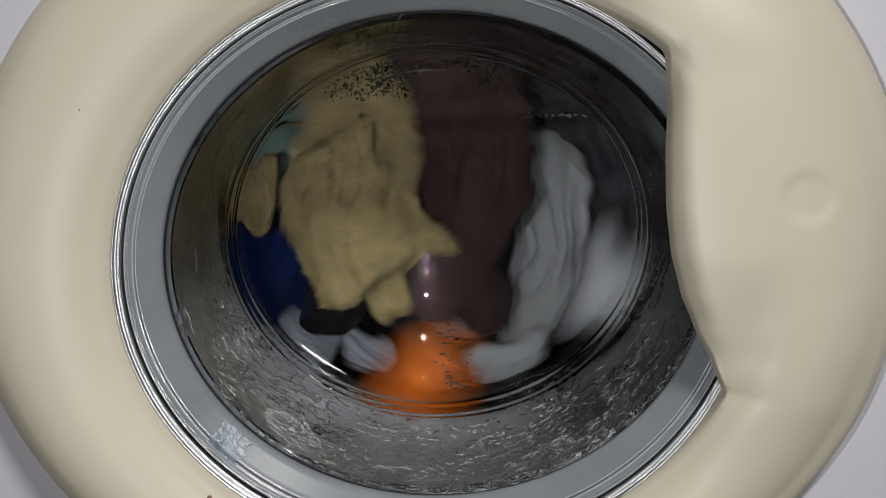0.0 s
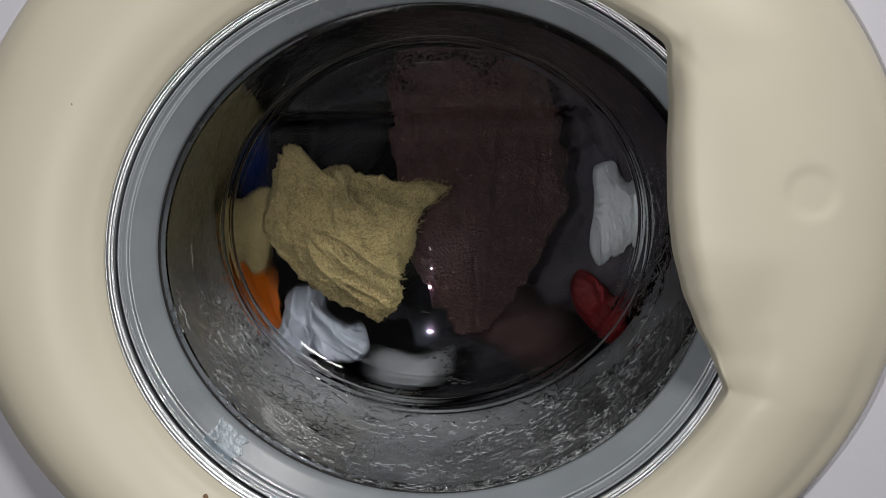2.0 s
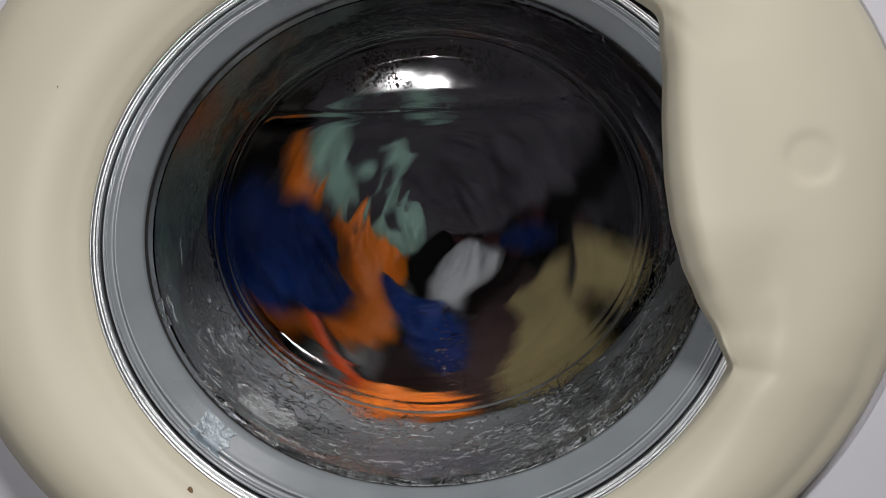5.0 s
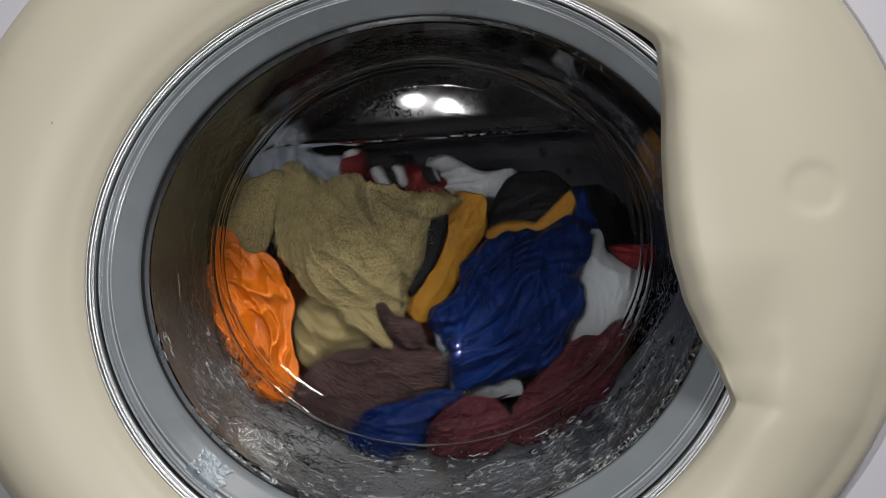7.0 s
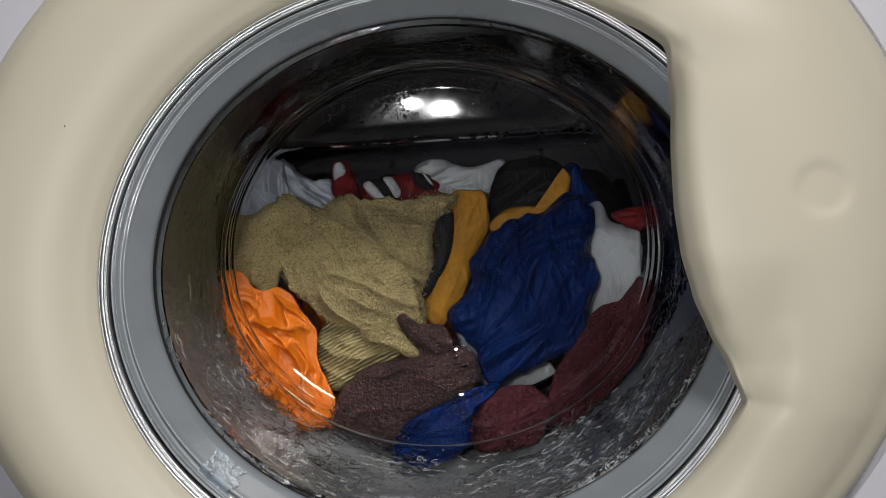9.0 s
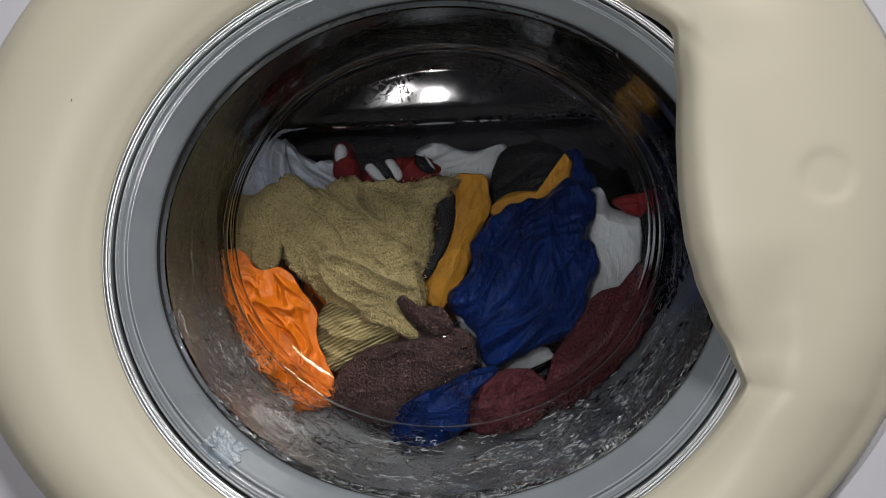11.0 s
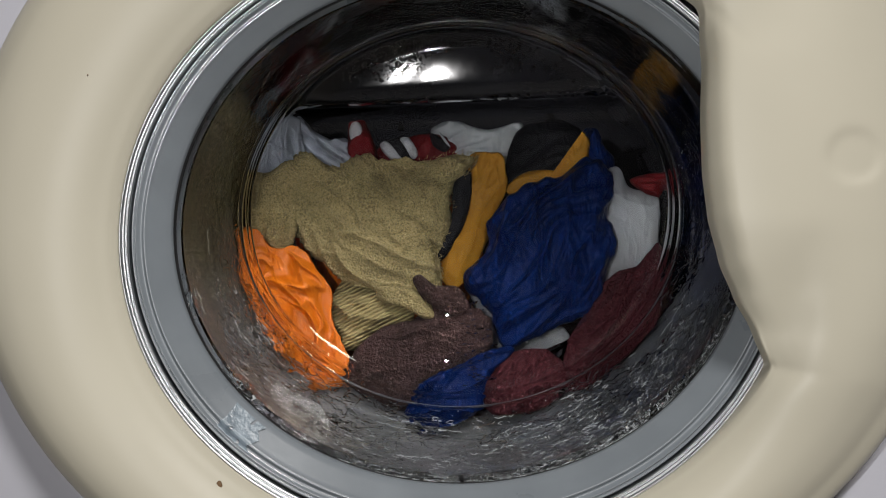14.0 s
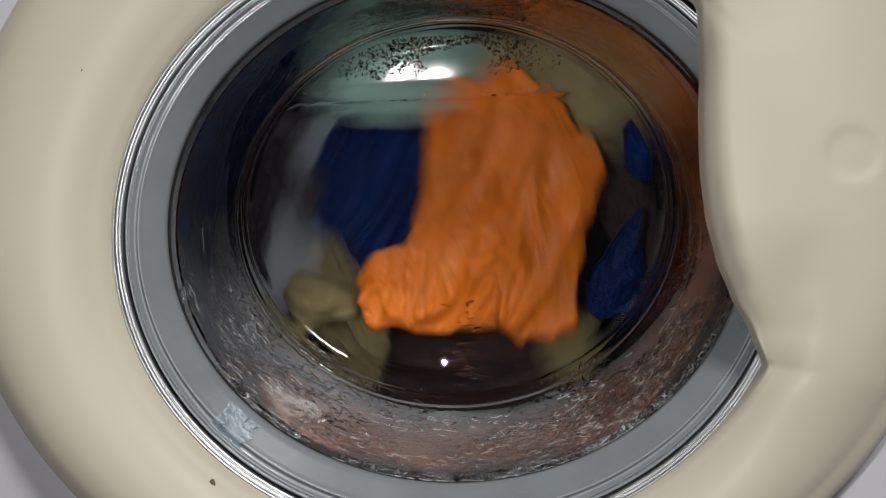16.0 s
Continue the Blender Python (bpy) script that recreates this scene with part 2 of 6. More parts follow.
def front_panel():
    n = 192
    cx, cz, ea, eb = OUTER
    rows = [ellipse(cx, cz, ea + 0.001, eb + 0.001, 0.030, n), ellipse(cx, cz, ea + 0.001, eb + 0.001, 0.006, n), ellipse(cx, cz, ea + 0.0025, eb + 0.0025, 0.004, n)]
    for u in (0.02, 0.1, 0.3, 0.6, 1.0):
        row = []
        for i in range(n):
            a = 2 * math.pi * i / n
            s, c = math.sin(a), math.cos(a)
            k = min(0.30 / max(abs(s), 1e-6), 0.33 / max(abs(c), 1e-6))
            row.append((cx * (1 - u) + (ea + 0.0025) * s * (1 - u) + k * s * u, 0.004, Z0 + cz * (1 - u) + (eb + 0.0025) * c * (1 - u) + k * c * u))
        rows.append(row)
    part("front_panel", loft(rows, flip=True), ENAMEL, machine, "white enamelled steel front")
    part("plinth_panel", box(bmesh.new(), -0.30, 0.004, 0.012, 0.30, 0.02, Z0 - 0.331, 0.002), ENAMEL, machine)
    part("control_panel", box(bmesh.new(), -0.30, -0.004, Z0 + 0.331, 0.30, 0.03, 0.985, 0.004), ENAMEL, machine)
    for name, b in (("side_panel", (-0.30, 0.022, 0.012, -0.292, 0.56, 0.985)), ("side_panel", (0.292, 0.022, 0.012, 0.30, 0.56, 0.985)),
                    ("back_panel", (-0.291, 0.552, 0.012, 0.291, 0.56, 0.985)), ("bottom_panel", (-0.291, 0.032, 0.014, 0.291, 0.55, 0.022))):
        part(name, box(bmesh.new(), *b, 0.001), ENAMEL, machine)
    part("top_panel", box(bmesh.new(), -0.305, 0.0, 0.987, 0.305, 0.57, 1.012, 0.005), ENAMEL, machine)
    for x in (-0.26, 0.26):
        for y in (0.06, 0.50):
            bm = bmesh.new()
            bmesh.ops.create_cone(bm, cap_ends=True, segments=20, radius1=0.02, radius2=0.018, depth=0.014, matrix=Matrix.Translation((x, y, 0.007)))
            part("foot", bm, SEAM, machine, smooth=False)


front_panel()


def handle_edge(z):
    """x of the handle's free edge at the height z over the door's centre."""
    ks = ((-0.10, 0.1455), (-0.083, 0.1430), (-0.066, 0.1372), (-0.050, 0.1300), (-0.034, 0.1245), (-0.014, 0.1205), (0.006, 0.1190), (0.030, 0.1192), (0.055, 0.1208), (0.075, 0.1195), (0.090, 0.1130), (0.11, 0.095))
    for (za, xa), (zb, xb) in zip(ks, ks[1:]):
        if z <= zb:
            u = max(0.0, (z - za) / (zb - za))
            u = u * u * (3 - 2 * u) * 0.4 + u * 0.6
            return xa + (xb - xa) * u
    return 0.09


def door_frame():
    n = 420
    inner, weight = [], []
    for i in range(n):
        a = 2 * math.pi * i / n
        x, z = OPENING[0] + OPENING[2] * math.sin(a), OPENING[1] + OPENING[3] * math.cos(a)
        w = 0.0
        if x > 0 and -0.10 < z < 0.105:
            xe = handle_edge(z)
            if x > xe:
                w = min(1.0, (x - xe) / 0.012)
                x = xe
        inner.append((x, z))
        weight.append(w)

    def ease(v, lo, hi):
        q = min(1.0, max(0.0, (v - lo) / (hi - lo)))
        return q * q * (3 - 2 * q)

    prof = [(-0.02, 0.012), (0.0, 0.0), (0.006, -0.0016), (0.02, -0.0030), (0.05, -0.0050), (0.1, -0.0080), (0.18, -0.0120), (0.26, -0.0150), (0.34, -0.0172), (0.42, -0.0187), (0.5, -0.0195),
            (0.58, -0.0196), (0.66, -0.0186), (0.74, -0.0166), (0.81, -0.0136), (0.87, -0.0098), (0.92, -0.0056), (0.96, -0.0008), (0.985, 0.0040), (1.0, 0.0100), (1.0, 0.020)]
    fine = [prof[0], prof[1]]
    for p0, p1 in zip(prof[1:], prof[2:]):
        steps = max(1, round((p1[0] - p0[0]) / 0.02))
        fine += [(p0[0] + (p1[0] - p0[0]) * q / steps, p0[1] + (p1[1] - p0[1]) * q / steps) for q in range(1, steps + 1)]
    for _ in range(4):
        fine = fine[:2] + [(q[0], (p[1] + 2 * q[1] + r[1]) / 4) for p, q, r in zip(fine[1:], fine[2:], fine[3:])] + fine[-1:]

    def depth(v):
        for (s0, d0), (s1, d1) in zip(fine[1:], fine[2:]):
            if v <= s1:
                return d0 + (d1 - d0) * (v - s0) / max(1e-6, s1 - s0)
        return fine[-2][1]

    rows = []
    for s, d in fine:
        row = []
        for i in range(n):
            a = 2 * math.pi * i / n
            x0, z0 = inner[i]
            xo, zo = OUTER[0] + OUTER[2] * math.sin(a), OUTER[1] + OUTER[3] * math.cos(a)
            u = max(0.0, s)
            # the handle's inner edge stands forward of the plain frame
            x, z = x0 + (xo - x0) * u, z0 + (zo - z0) * u
            w = ease(z, -0.135, -0.045) * (1 - ease(z, 0.075, 0.135)) * ease(x, 0.06, 0.115)
            # over the plain frame the depth follows the oval opening, on the handle its own free edge
            f_in = math.hypot((x - OPENING[0]) / OPENING[2], (z - OPENING[1]) / OPENING[3]) - 1
            f_out = 1 - math.hypot((x - OUTER[0]) / OUTER[2], (z - OUTER[1]) / OUTER[3])
            plain = depth(min(1.0, max(0.0, f_in) / max(1e-4, max(0.0, f_in) + f_out)))
            own = ease(z, -0.088, -0.015) * (1 - ease(z, 0.05, 0.115))
            m = ease(x, 0.05, 0.10) * (1 - ease(s, 0.75, 0.94)) * (0.0 if s < 0 else 1.0)
            y = -0.0105 + d + m * (1 - own) * (plain - d) - w * 0.020 * max(0.0, 1 - u / 0.85) ** 1.2
            # the lip along the free edge turns back into the opening, wider at its lower end
            lip = 0.0100 + 0.005 * (1 - ease(z, -0.09, -0.03))
            back = max(0.0, 1 - math.hypot(x - x0, z - z0) / lip) if u < 0.3 else 0.0
            y += 0.0085 * w * weight[i] * back * back * ease(z, -0.088, -0.040)
            # finger dimple in the handle
            q = math.hypot((x - 0.178) / 0.0125, (z - 0.008) / 0.0115)
            q = min(1.0, max(0.0, (1.15 - q) / 0.45))
            y += 0.0013 * q * q * (3 - 2 * q)
            row.append((x, y, Z0 + z))
        if 0.01 < s < 0.9:
            # the lower end of the handle runs out softly into the frame
            ys = [p[1] for p in row]
            for _ in range(40):
                ys = [ys[i] + (ys[i - 1] - 2 * ys[i] + ys[(i + 1) % n]) * 0.25 * ease(row[i][0], 0.06, 0.09) * (1 - ease(row[i][2] - Z0, -0.05, -0.02)) for i in range(n)]
            row = [(p[0], y, p[2]) for p, y in zip(row, ys)]
        rows.append(row)
    door = part("door", loft(rows, flip=True), CREAM, machine, "glossy cream plastic oval door frame with moulded handle")
    sub = door.modifiers.new("smooth", "SUBSURF")
    sub.levels = sub.render_levels = 1
    return door


door = door_frame()


def ring(name, prof, mat, label):
    """A ring between the door's opening (0) and the glass rim (1): rows of place and depth."""
    rows = []
    for u, y in prof:
        cx, cz, a, b = mix(OPENING, RIM, u)
        rows.append(ellipse(cx, cz, a, b, y, 256))
    return part(name, loft(rows), mat, door, label)


ring("chrome_trim", [(-0.06, 0.002), (-0.05, -0.0085), (-0.01, -0.0112), (0.03, -0.0116), (0.045, -0.0102), (0.055, -0.0094), (0.07, -0.0100), (0.085, -0.0104), (0.10, -0.0090), (0.11, -0.0082), (0.125, -0.0092), (0.15, -0.0094), (0.18, -0.0076), (0.20, 0.0)], CHROME, "polished chrome trim ring round the opening")
ring("seam_ring", [(0.185, -0.0050), (0.235, -0.0048), (0.245, 0.004)], SEAM, "dark groove beside the chrome trim")
ring("inner_ring", [(0.211, 0.004), (0.216, -0.0066), (0.25, -0.0086), (0.285, -0.0070), (0.30, -0.0066), (0.315, -0.0080), (0.34, -0.0080), (0.355, -0.0062), (0.40, -0.0056), (0.455, -0.0052), (0.47, -0.0062), (0.50, -0.0066), (0.53, -0.0058), (0.60, -0.0044), (0.72, -0.0022), (0.86, 0.0006), (0.96, 0.0024), (0.99, 0.0034), (1.0, 0.005), (1.0, 0.012)], GREY, "grey plastic inner ring with raised beads")
ring("glass_seal", [(0.993, 0.0048), (1.012, 0.0052), (1.02, 0.009)], SEAM, "thin dark seal round the glass")


PATCH = material("pale_blue_film", (0.235, 0.29, 0.335), 0.3, var=0.22, scale=160, bump=0.2, bump_scale=350)


def sticker_residue():
    """A torn pale film left by a sticker on the lower part of the inner ring."""
    prof = ((0.36, -0.0063), (0.44, -0.0057), (0.50, -0.0070), (0.56, -0.0055), (0.66, -0.0037), (0.78, -0.0015), (0.90, 0.0008))
    bm = bmesh.new()
    rows = []
    for j, (u, y) in enumerate(prof):
        cx, cz, ea, eb = mix(OPENING, RIM, u)
        row = []
        for i in range(15):
            a = radians(221.5 + 0.55 * i + 1.6 * noise.noise(Vector((j * 1.7, 0.3 if i < 8 else 9.1, 2))) * abs(i - 7) / 7)
            row.append(bm.verts.new((cx + ea * math.sin(a), y - 0.0005, Z0 + cz + eb * math.cos(a))))
        rows.append(row)
    for r0, r1 in zip(rows, rows[1:]):
        for i in range(14):
            if noise.noise(Vector((i * 0.6, r0[0].co.y * 900, 4))) > -0.42:
                bm.faces.new((r0[i], r0[i + 1], r1[i + 1], r1[i]))
    part("sticker_residue", bm, PATCH, door, "torn pale blue film left by a sticker")


sticker_residue()


def specks():
    """Small brown specks on the cream frame."""
    vs = [v.co.copy() for v in door.data.vertices]
    for x, z, r in ((-0.1040, -0.1290, 0.0014), (0.1270, -0.1480, 0.0007), (-0.16, 0.06, 0.0003), (0.060, -0.166, 0.0006)):
        p = min(vs, key=lambda v: (v.x - x) ** 2 + (v.z - Z0 - z) ** 2 + (100 if v.y > 0 else 0))
        bm = bmesh.new()
        blob(bm, p + Vector((0, -0.0002, 0)), Vector((0, -1, 0)), Vector((1, 0, 0)), r, r * 1.3, 0.0003, x * 90, 9)
        part("speck", bm, DIRT, door, "small brown speck of dirt")


# the glass: wall between rim and base, then a shallow dome with a slanted facet above
def bowl_point(u, a):
    """A point of the bowl: u from 0 at the rim to 1 in the middle, a the angle."""
    ks = ((0.0, 0.006, 0.0, 1.005), (0.10, 0.022, 0.06, 1.005), (0.25, 0.048, 0.25, 1.0), (0.38, 0.070, 0.50, 0.995), (0.46, 0.082, 0.74, 0.985), (0.52, 0.0895, 0.9, 0.965), (0.57, 0.0945, 1.0, 0.93), (0.63, 0.0975, 1.0, 0.86), (0.75, 0.1003, 1.0, 0.60), (0.88, 0.1022, 1.0, 0.28), (1.0, 0.1027, 1.0, 0.0))
    for k0, k1 in zip(ks, ks[1:]):
        if u <= k1[0]:
            q = (u - k0[0]) / (k1[0] - k0[0])
            break
    y, m, s = (k0[i] + (k1[i] - k0[i]) * q for i in (1, 2, 3))
    cx, cz, ea, eb = mix(RIM, BASE, m)
    s += 0.006 * math.exp(-((u - 0.475) / 0.008) ** 2) - 0.006 * math.exp(-((u - 0.51) / 0.008) ** 2)
    x, z = cx + ea * s * math.sin(a), cz + eb * s * math.cos(a)
    # slanted facet above a rounded crease
    h = z - 0.068
    w = 0.006
    lift = 0.5 * (h + math.sqrt(h * h + w * w)) * 0.09
    groove = 0.0036 * math.exp(-((h + 0.002) / 0.0035) ** 2) - 0.0018 * math.exp(-((h + 0.011) / 0.005) ** 2)
    return x, max(0.006, y - (lift * min(1.0, y / 0.075) if y > 0.02 else lift * max(0, (y - 0.006)) / 0.05) + groove * min(1, max(0, (u - 0.5) * 12))), Z0 + z


def glass_bowl():
    n = 224
    us = [0, .03, .07, .12, .18, .24, .30, .35, .39, .42, .44, .455, .463, .47, .475, .48, .487, .495, .502, .51, .518, .525, .535, .55, .565, .58, .60] + [0.60 + 0.4 * k / 40 for k in range(1, 40)]
    rows = [[bowl_point(u, 2 * math.pi * i / n) for i in range(n)] for u in us]
    bm = loft(rows)
    tip = bm.verts.new(bowl_point(1.0, 0.0))
    bm.verts.ensure_lookup_table()
    last = [bm.verts[len(us) * n - n + i] for i in range(n)]
    for i in range(n):
        bm.faces.new((last[i], last[(i + 1) % n], tip))
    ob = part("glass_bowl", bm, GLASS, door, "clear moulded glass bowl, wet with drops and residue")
    ob.visible_shadow = False
    sol = ob.modifiers.new("thick", "SOLIDIFY")
    sol.thickness, sol.offset = 0.0035, -1.0
    return ob


bowl = glass_bowl()


def gasket():
    rows = []
    # depth, width above, width below: the lip leans in under the glass
    for y, top, low in ((0.008, 1.012, 1.008), (0.012, 1.05, 1.022), (0.020, 1.11, 1.036), (0.030, 1.17, 1.046), (0.042, 1.22, 1.050), (0.050, 1.22, 1.036), (0.058, 1.24, 1.046), (0.068, 1.26, 1.052),
                        (0.078, 1.26, 1.040), (0.090, 1.28, 1.046), (0.104, 1.29, 1.045), (0.118, 1.30, 1.035), (0.130, 1.30, 0.985), (0.138, 1.30, 0.925), (0.143, 1.30, 0.885), (0.147, 1.31, 0.875), (0.150, 1.32, 0.90), (0.152, 1.33, 1.02), (0.152, 1.36, 1.3), (0.150, 1.70, 1.70)):
        row = []
        for i in range(160):
            a = 2 * math.pi * i / 160
            q = (1 - math.cos(a)) / 2
            q = q * q * (3 - 2 * q)
            s = top + (low - top) * q
            row.append((RIM[0] + RIM[2] * s * math.sin(a), y, Z0 + RIM[1] + RIM[3] * s * math.cos(a)))
        rows.append(row)
    part("gasket", loft(rows), RUBBER, machine, "wet grey rubber door gasket")


gasket()


def drum():
    ob = new("drum")
    ob.parent = machine
    ob.location = (0, 0.156, Z0)
    ob["label"] = "wet stainless steel drum with three paddles, its inner shade put into a near-black colour"
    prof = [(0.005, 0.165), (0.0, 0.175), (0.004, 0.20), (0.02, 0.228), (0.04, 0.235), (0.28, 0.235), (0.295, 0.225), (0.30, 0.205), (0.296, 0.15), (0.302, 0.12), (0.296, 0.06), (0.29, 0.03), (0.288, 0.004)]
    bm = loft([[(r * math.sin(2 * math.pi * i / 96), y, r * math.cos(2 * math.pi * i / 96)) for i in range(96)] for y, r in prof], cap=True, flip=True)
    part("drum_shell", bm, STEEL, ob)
    for k in range(3):
        a = 2 * math.pi * k / 3 + 0.5
        rows = []
        for y, hgt, wid in ((0.05, 0.004, 0.012), (0.06, 0.04, 0.03), (0.16, 0.055, 0.034), (0.26, 0.04, 0.03), (0.275, 0.004, 0.012)):
            row = []
            for j in range(14):
                t = math.pi * (j / 13 - 0.5)
                lx, lr = wid * math.sin(t), 0.236 - hgt * math.cos(t) ** 0.7 if abs(t) < 1.57 else 0.236
                row.append((lr * math.sin(a) + lx * math.cos(a), y, lr * math.cos(a) - lx * math.sin(a)))
            rows.append(row)
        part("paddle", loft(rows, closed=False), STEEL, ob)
    # holes are flat discs, the shade inside them put into their black
    bm = bmesh.new()
    for ring_r, count in ((0.05, 12), (0.09, 20), (0.13, 28), (0.17, 36)):
        for k in range(count):
            a = 2 * math.pi * k / count
            bmesh.ops.create_circle(bm, cap_ends=True, radius=0.0028, segments=10, matrix=Matrix.Translation((ring_r * math.sin(a), 0.2865, ring_r * math.cos(a))) @ Matrix.Rotation(math.pi / 2, 4, "X"))
    tagged(part("drum_holes", bm, HOLE, ob, smooth=False), kind="stuff")
    return ob


drum_ob = drum()


# ---- laundry ----
def garment(name, label, category):
    ob = tagged(new(name), label, category, group="laundry in the drum")
    ob.location = (0, 0, Z0)
    return ob


def spline(pts, n):
    """n points along a closed smooth curve through pts."""
    out, m = [], len(pts)
    for i in range(n):
        f = i * m / n
        k, u = int(f), f - int(f)
        p = [pts[(k + d) % m] for d in (-1, 0, 1, 2)]
        out.append(tuple(0.5 * (2 * p[1][c] + (p[2][c] - p[0][c]) * u + (2 * p[0][c] - 5 * p[1][c] + 4 * p[2][c] - p[3][c]) * u * u + (3 * p[1][c] - p[0][c] - 3 * p[2][c] + p[3][c]) * u ** 3) for c in (0, 1)))
    return out


PIECES = {}


def fold(key, name, parent, mat, at, outline, thick=0.020, wrinkle=0.004, along=60, freq=38, seed=0, label="", fray=0.0, cross=1.0):
    """A soft crumpled piece of cloth: a closed outline in millimetres round its middle, puffed up to its thickness, with
    folds that run along an angle. It faces the door."""
    edge0 = [(x * 0.001, z * 0.001) for x, z in outline]
    size = max(math.hypot(x, z) for x, z in edge0)
    n, k = (200, 46) if size > 0.035 else (110, 22)
    edge = spline(edge0, n)
    bm = bmesh.new()
    ca, sa = math.cos(radians(along)), math.sin(radians(along))
    off = Vector((seed * 7.3, seed * 3.1, seed * 1.7))

    def crease(v):
        return (1 - min(1.0, abs(noise.noise(v)) * 3.0)) ** 1.9

    def point(x, z, rho, side):
        w1 = noise.noise(Vector((x * 18, z * 18, 0)) + off) * 0.013
        w2 = noise.noise(Vector((x * 45, z * 45, 7)) + off) * 0.004
        p, q = x * ca + z * sa + w2, -x * sa + z * ca + w1 + w2
        v = Vector((p * freq * 0.30, q * freq, side * 2.0)) + off
        # a second set of folds that crosses the first where the cloth is gathered
        c2, s2 = math.cos(radians(along + 48)), math.sin(radians(along + 48))
        v2 = Vector(((x * c2 + z * s2) * freq * 0.4, (-x * s2 + z * c2 + w1) * freq * 1.2, 5.0)) + off
        gather = max(0.0, noise.noise(Vector((x * 16, z * 16, 9)) + off) + 0.25)
        big = noise.noise(Vector((x * 24, z * 24, side * 3)) + off)
        edge_w = min(1.0, (1 - rho) * 11)
        fan = crease(Vector((p * freq * 0.55, q * freq * 2.1, 3.0)) + off)
        hgt = thick * 0.5 * max(0.0, 1 - rho ** 3.4) ** 0.65 + edge_w * wrinkle * (1.3 * crease(v) + 0.75 * fan + cross * gather * (1.1 * crease(v2) + 0.7 * crease(v2 * 2.2)) + 1.0 * big - 0.7)
        return side * max(hgt, thick * 0.06)

    ring_v = {}
    for side in (-1, 1):
        kk = k if side == -1 else 10
        mid = bm.verts.new((0, point(0, 0, 0, side), 0))
        prev = None
        for j in range(1, kk + 1):
            rho = (j / kk) ** 0.8
            cur = []
            for i in range(n):
                if j == kk and side == 1:
                    cur.append(ring_v[i])
                    continue
                jag = 1.0
                if fray:
                    jag += fray * rho ** 6 * noise.noise(Vector((edge[i][0] * 420, edge[i][1] * 420, 0)) + off)
                jag += 0.09 * rho * noise.noise(Vector((edge[i][0] * 60, edge[i][1] * 60, 4)) + off) + 0.04 * rho * noise.noise(Vector((edge[i][0] * 170, edge[i][1] * 170, 4)) + off)
                x, z = edge[i][0] * rho * jag, edge[i][1] * rho * jag
                v = bm.verts.new((x, point(x, z, rho, side) if j < kk else 0.0, z))
                if j == kk:
                    ring_v[i] = v
                cur.append(v)
            for i in range(n):
                h = (i + 1) % n
                f = (mid, cur[h], cur[i]) if prev is None else (prev[i], prev[h], cur[h], cur[i])
                bm.faces.new(f if side == 1 else f[::-1])
            prev = cur
    ob = part(name, bm, mat, parent, label)
    ob.location = at
    if fray:
        # frayed threads along one side
        rnd, hair = random.Random(seed), bmesh.new()
        for _ in range(420):
            x, z = edge[rnd.randrange(n)]
            if x < 0.3 * size:
                continue
            p = Vector((x * 0.97 + rnd.gauss(0, 0.0012), -abs(rnd.gauss(0, 0.003)), z * 0.97 + rnd.gauss(0, 0.0012)))
            d = Vector((x, 0, z)).normalized() + Vector((rnd.gauss(0, 0.6), rnd.gauss(-0.3, 0.3), rnd.gauss(0, 0.6)))
            d = d.normalized() * rnd.uniform(0.0012, 0.0042)
            s = d.cross(Vector((0, 1, 0.2))).normalized() * 0.0003
            mid = p + d * 0.6 + Vector((0, 0, -0.0004))
            vs = [hair.verts.new(q) for q in (p + s, p - s, mid - s * 0.8, mid + s * 0.8, p + d, p + Vector((0, -0.0004, 0)))]
            hair.faces.new(vs[:4])
            hair.faces.new((vs[3], vs[2], vs[4]))
            hair.faces.new((vs[0], vs[3], vs[5]))
            hair.faces.new((vs[1], vs[5], vs[2]))
        tagged(part("fringe", hair, mat, ob, "frayed loose threads"), kind="stuff")
    PIECES[key] = (ob, at)
    return ob


towel = garment("khaki_towel", "khaki terry towel crumpled wet in the drum", "towel")
jacket = garment("orange_garment", "bright orange nylon garment, wet and twisted", "garment")
blue = garment("blue_garment", "royal blue nylon garment, wet and bunched up", "garment")
brown = garment("brown_towel", "dark brown terry towel, soaked", "towel")
maroon = garment("maroon_towel", "maroon terry cloth, soaked and folded", "towel")
jersey = garment("black_and_mustard_shirt", "black jersey shirt with mustard yellow bands", "shirt")
white_shirt = garment("white_shirt", "white cotton shirt, wet", "shirt")
pale_shirt = garment("pale_grey_shirt", "pale grey-blue cotton shirt, wet and crumpled", "shirt")
striped = garment("striped_shirt", "red, white and black striped cotton shirt", "shirt")
mint = garment("mint_shirt", "mint green cotton shirt", "shirt")
fold("towel_main", "drape", towel, BEIGE, (-0.0432, 0.1310, 0.0003), ((-56, 37), (-48, 41), (-35, 36), (-13, 40), (14, 36), (49, 38), (53, 30), (40, 18), (36, -8), (30, -25), (31, -39), (25, -50), (12, -51), (-9, -42), (-28, -37), (-43, -22), (-57, -4)), 0.020, 0.0050, -40, 36, 1, fray=0.06)
fold("towel_front", "drape", towel, BEIGE, (-0.0542, 0.1215, -0.0117), ((-42, 51), (-34, 52), (-15, 40), (8, 25), (30, 7), (40, -11), (41, -28), (36, -39), (20, -38), (3, -30), (-15, -25), (-30, -10), (-42, 7)), 0.010, 0.0030, -38, 40, 2, fray=0.05)
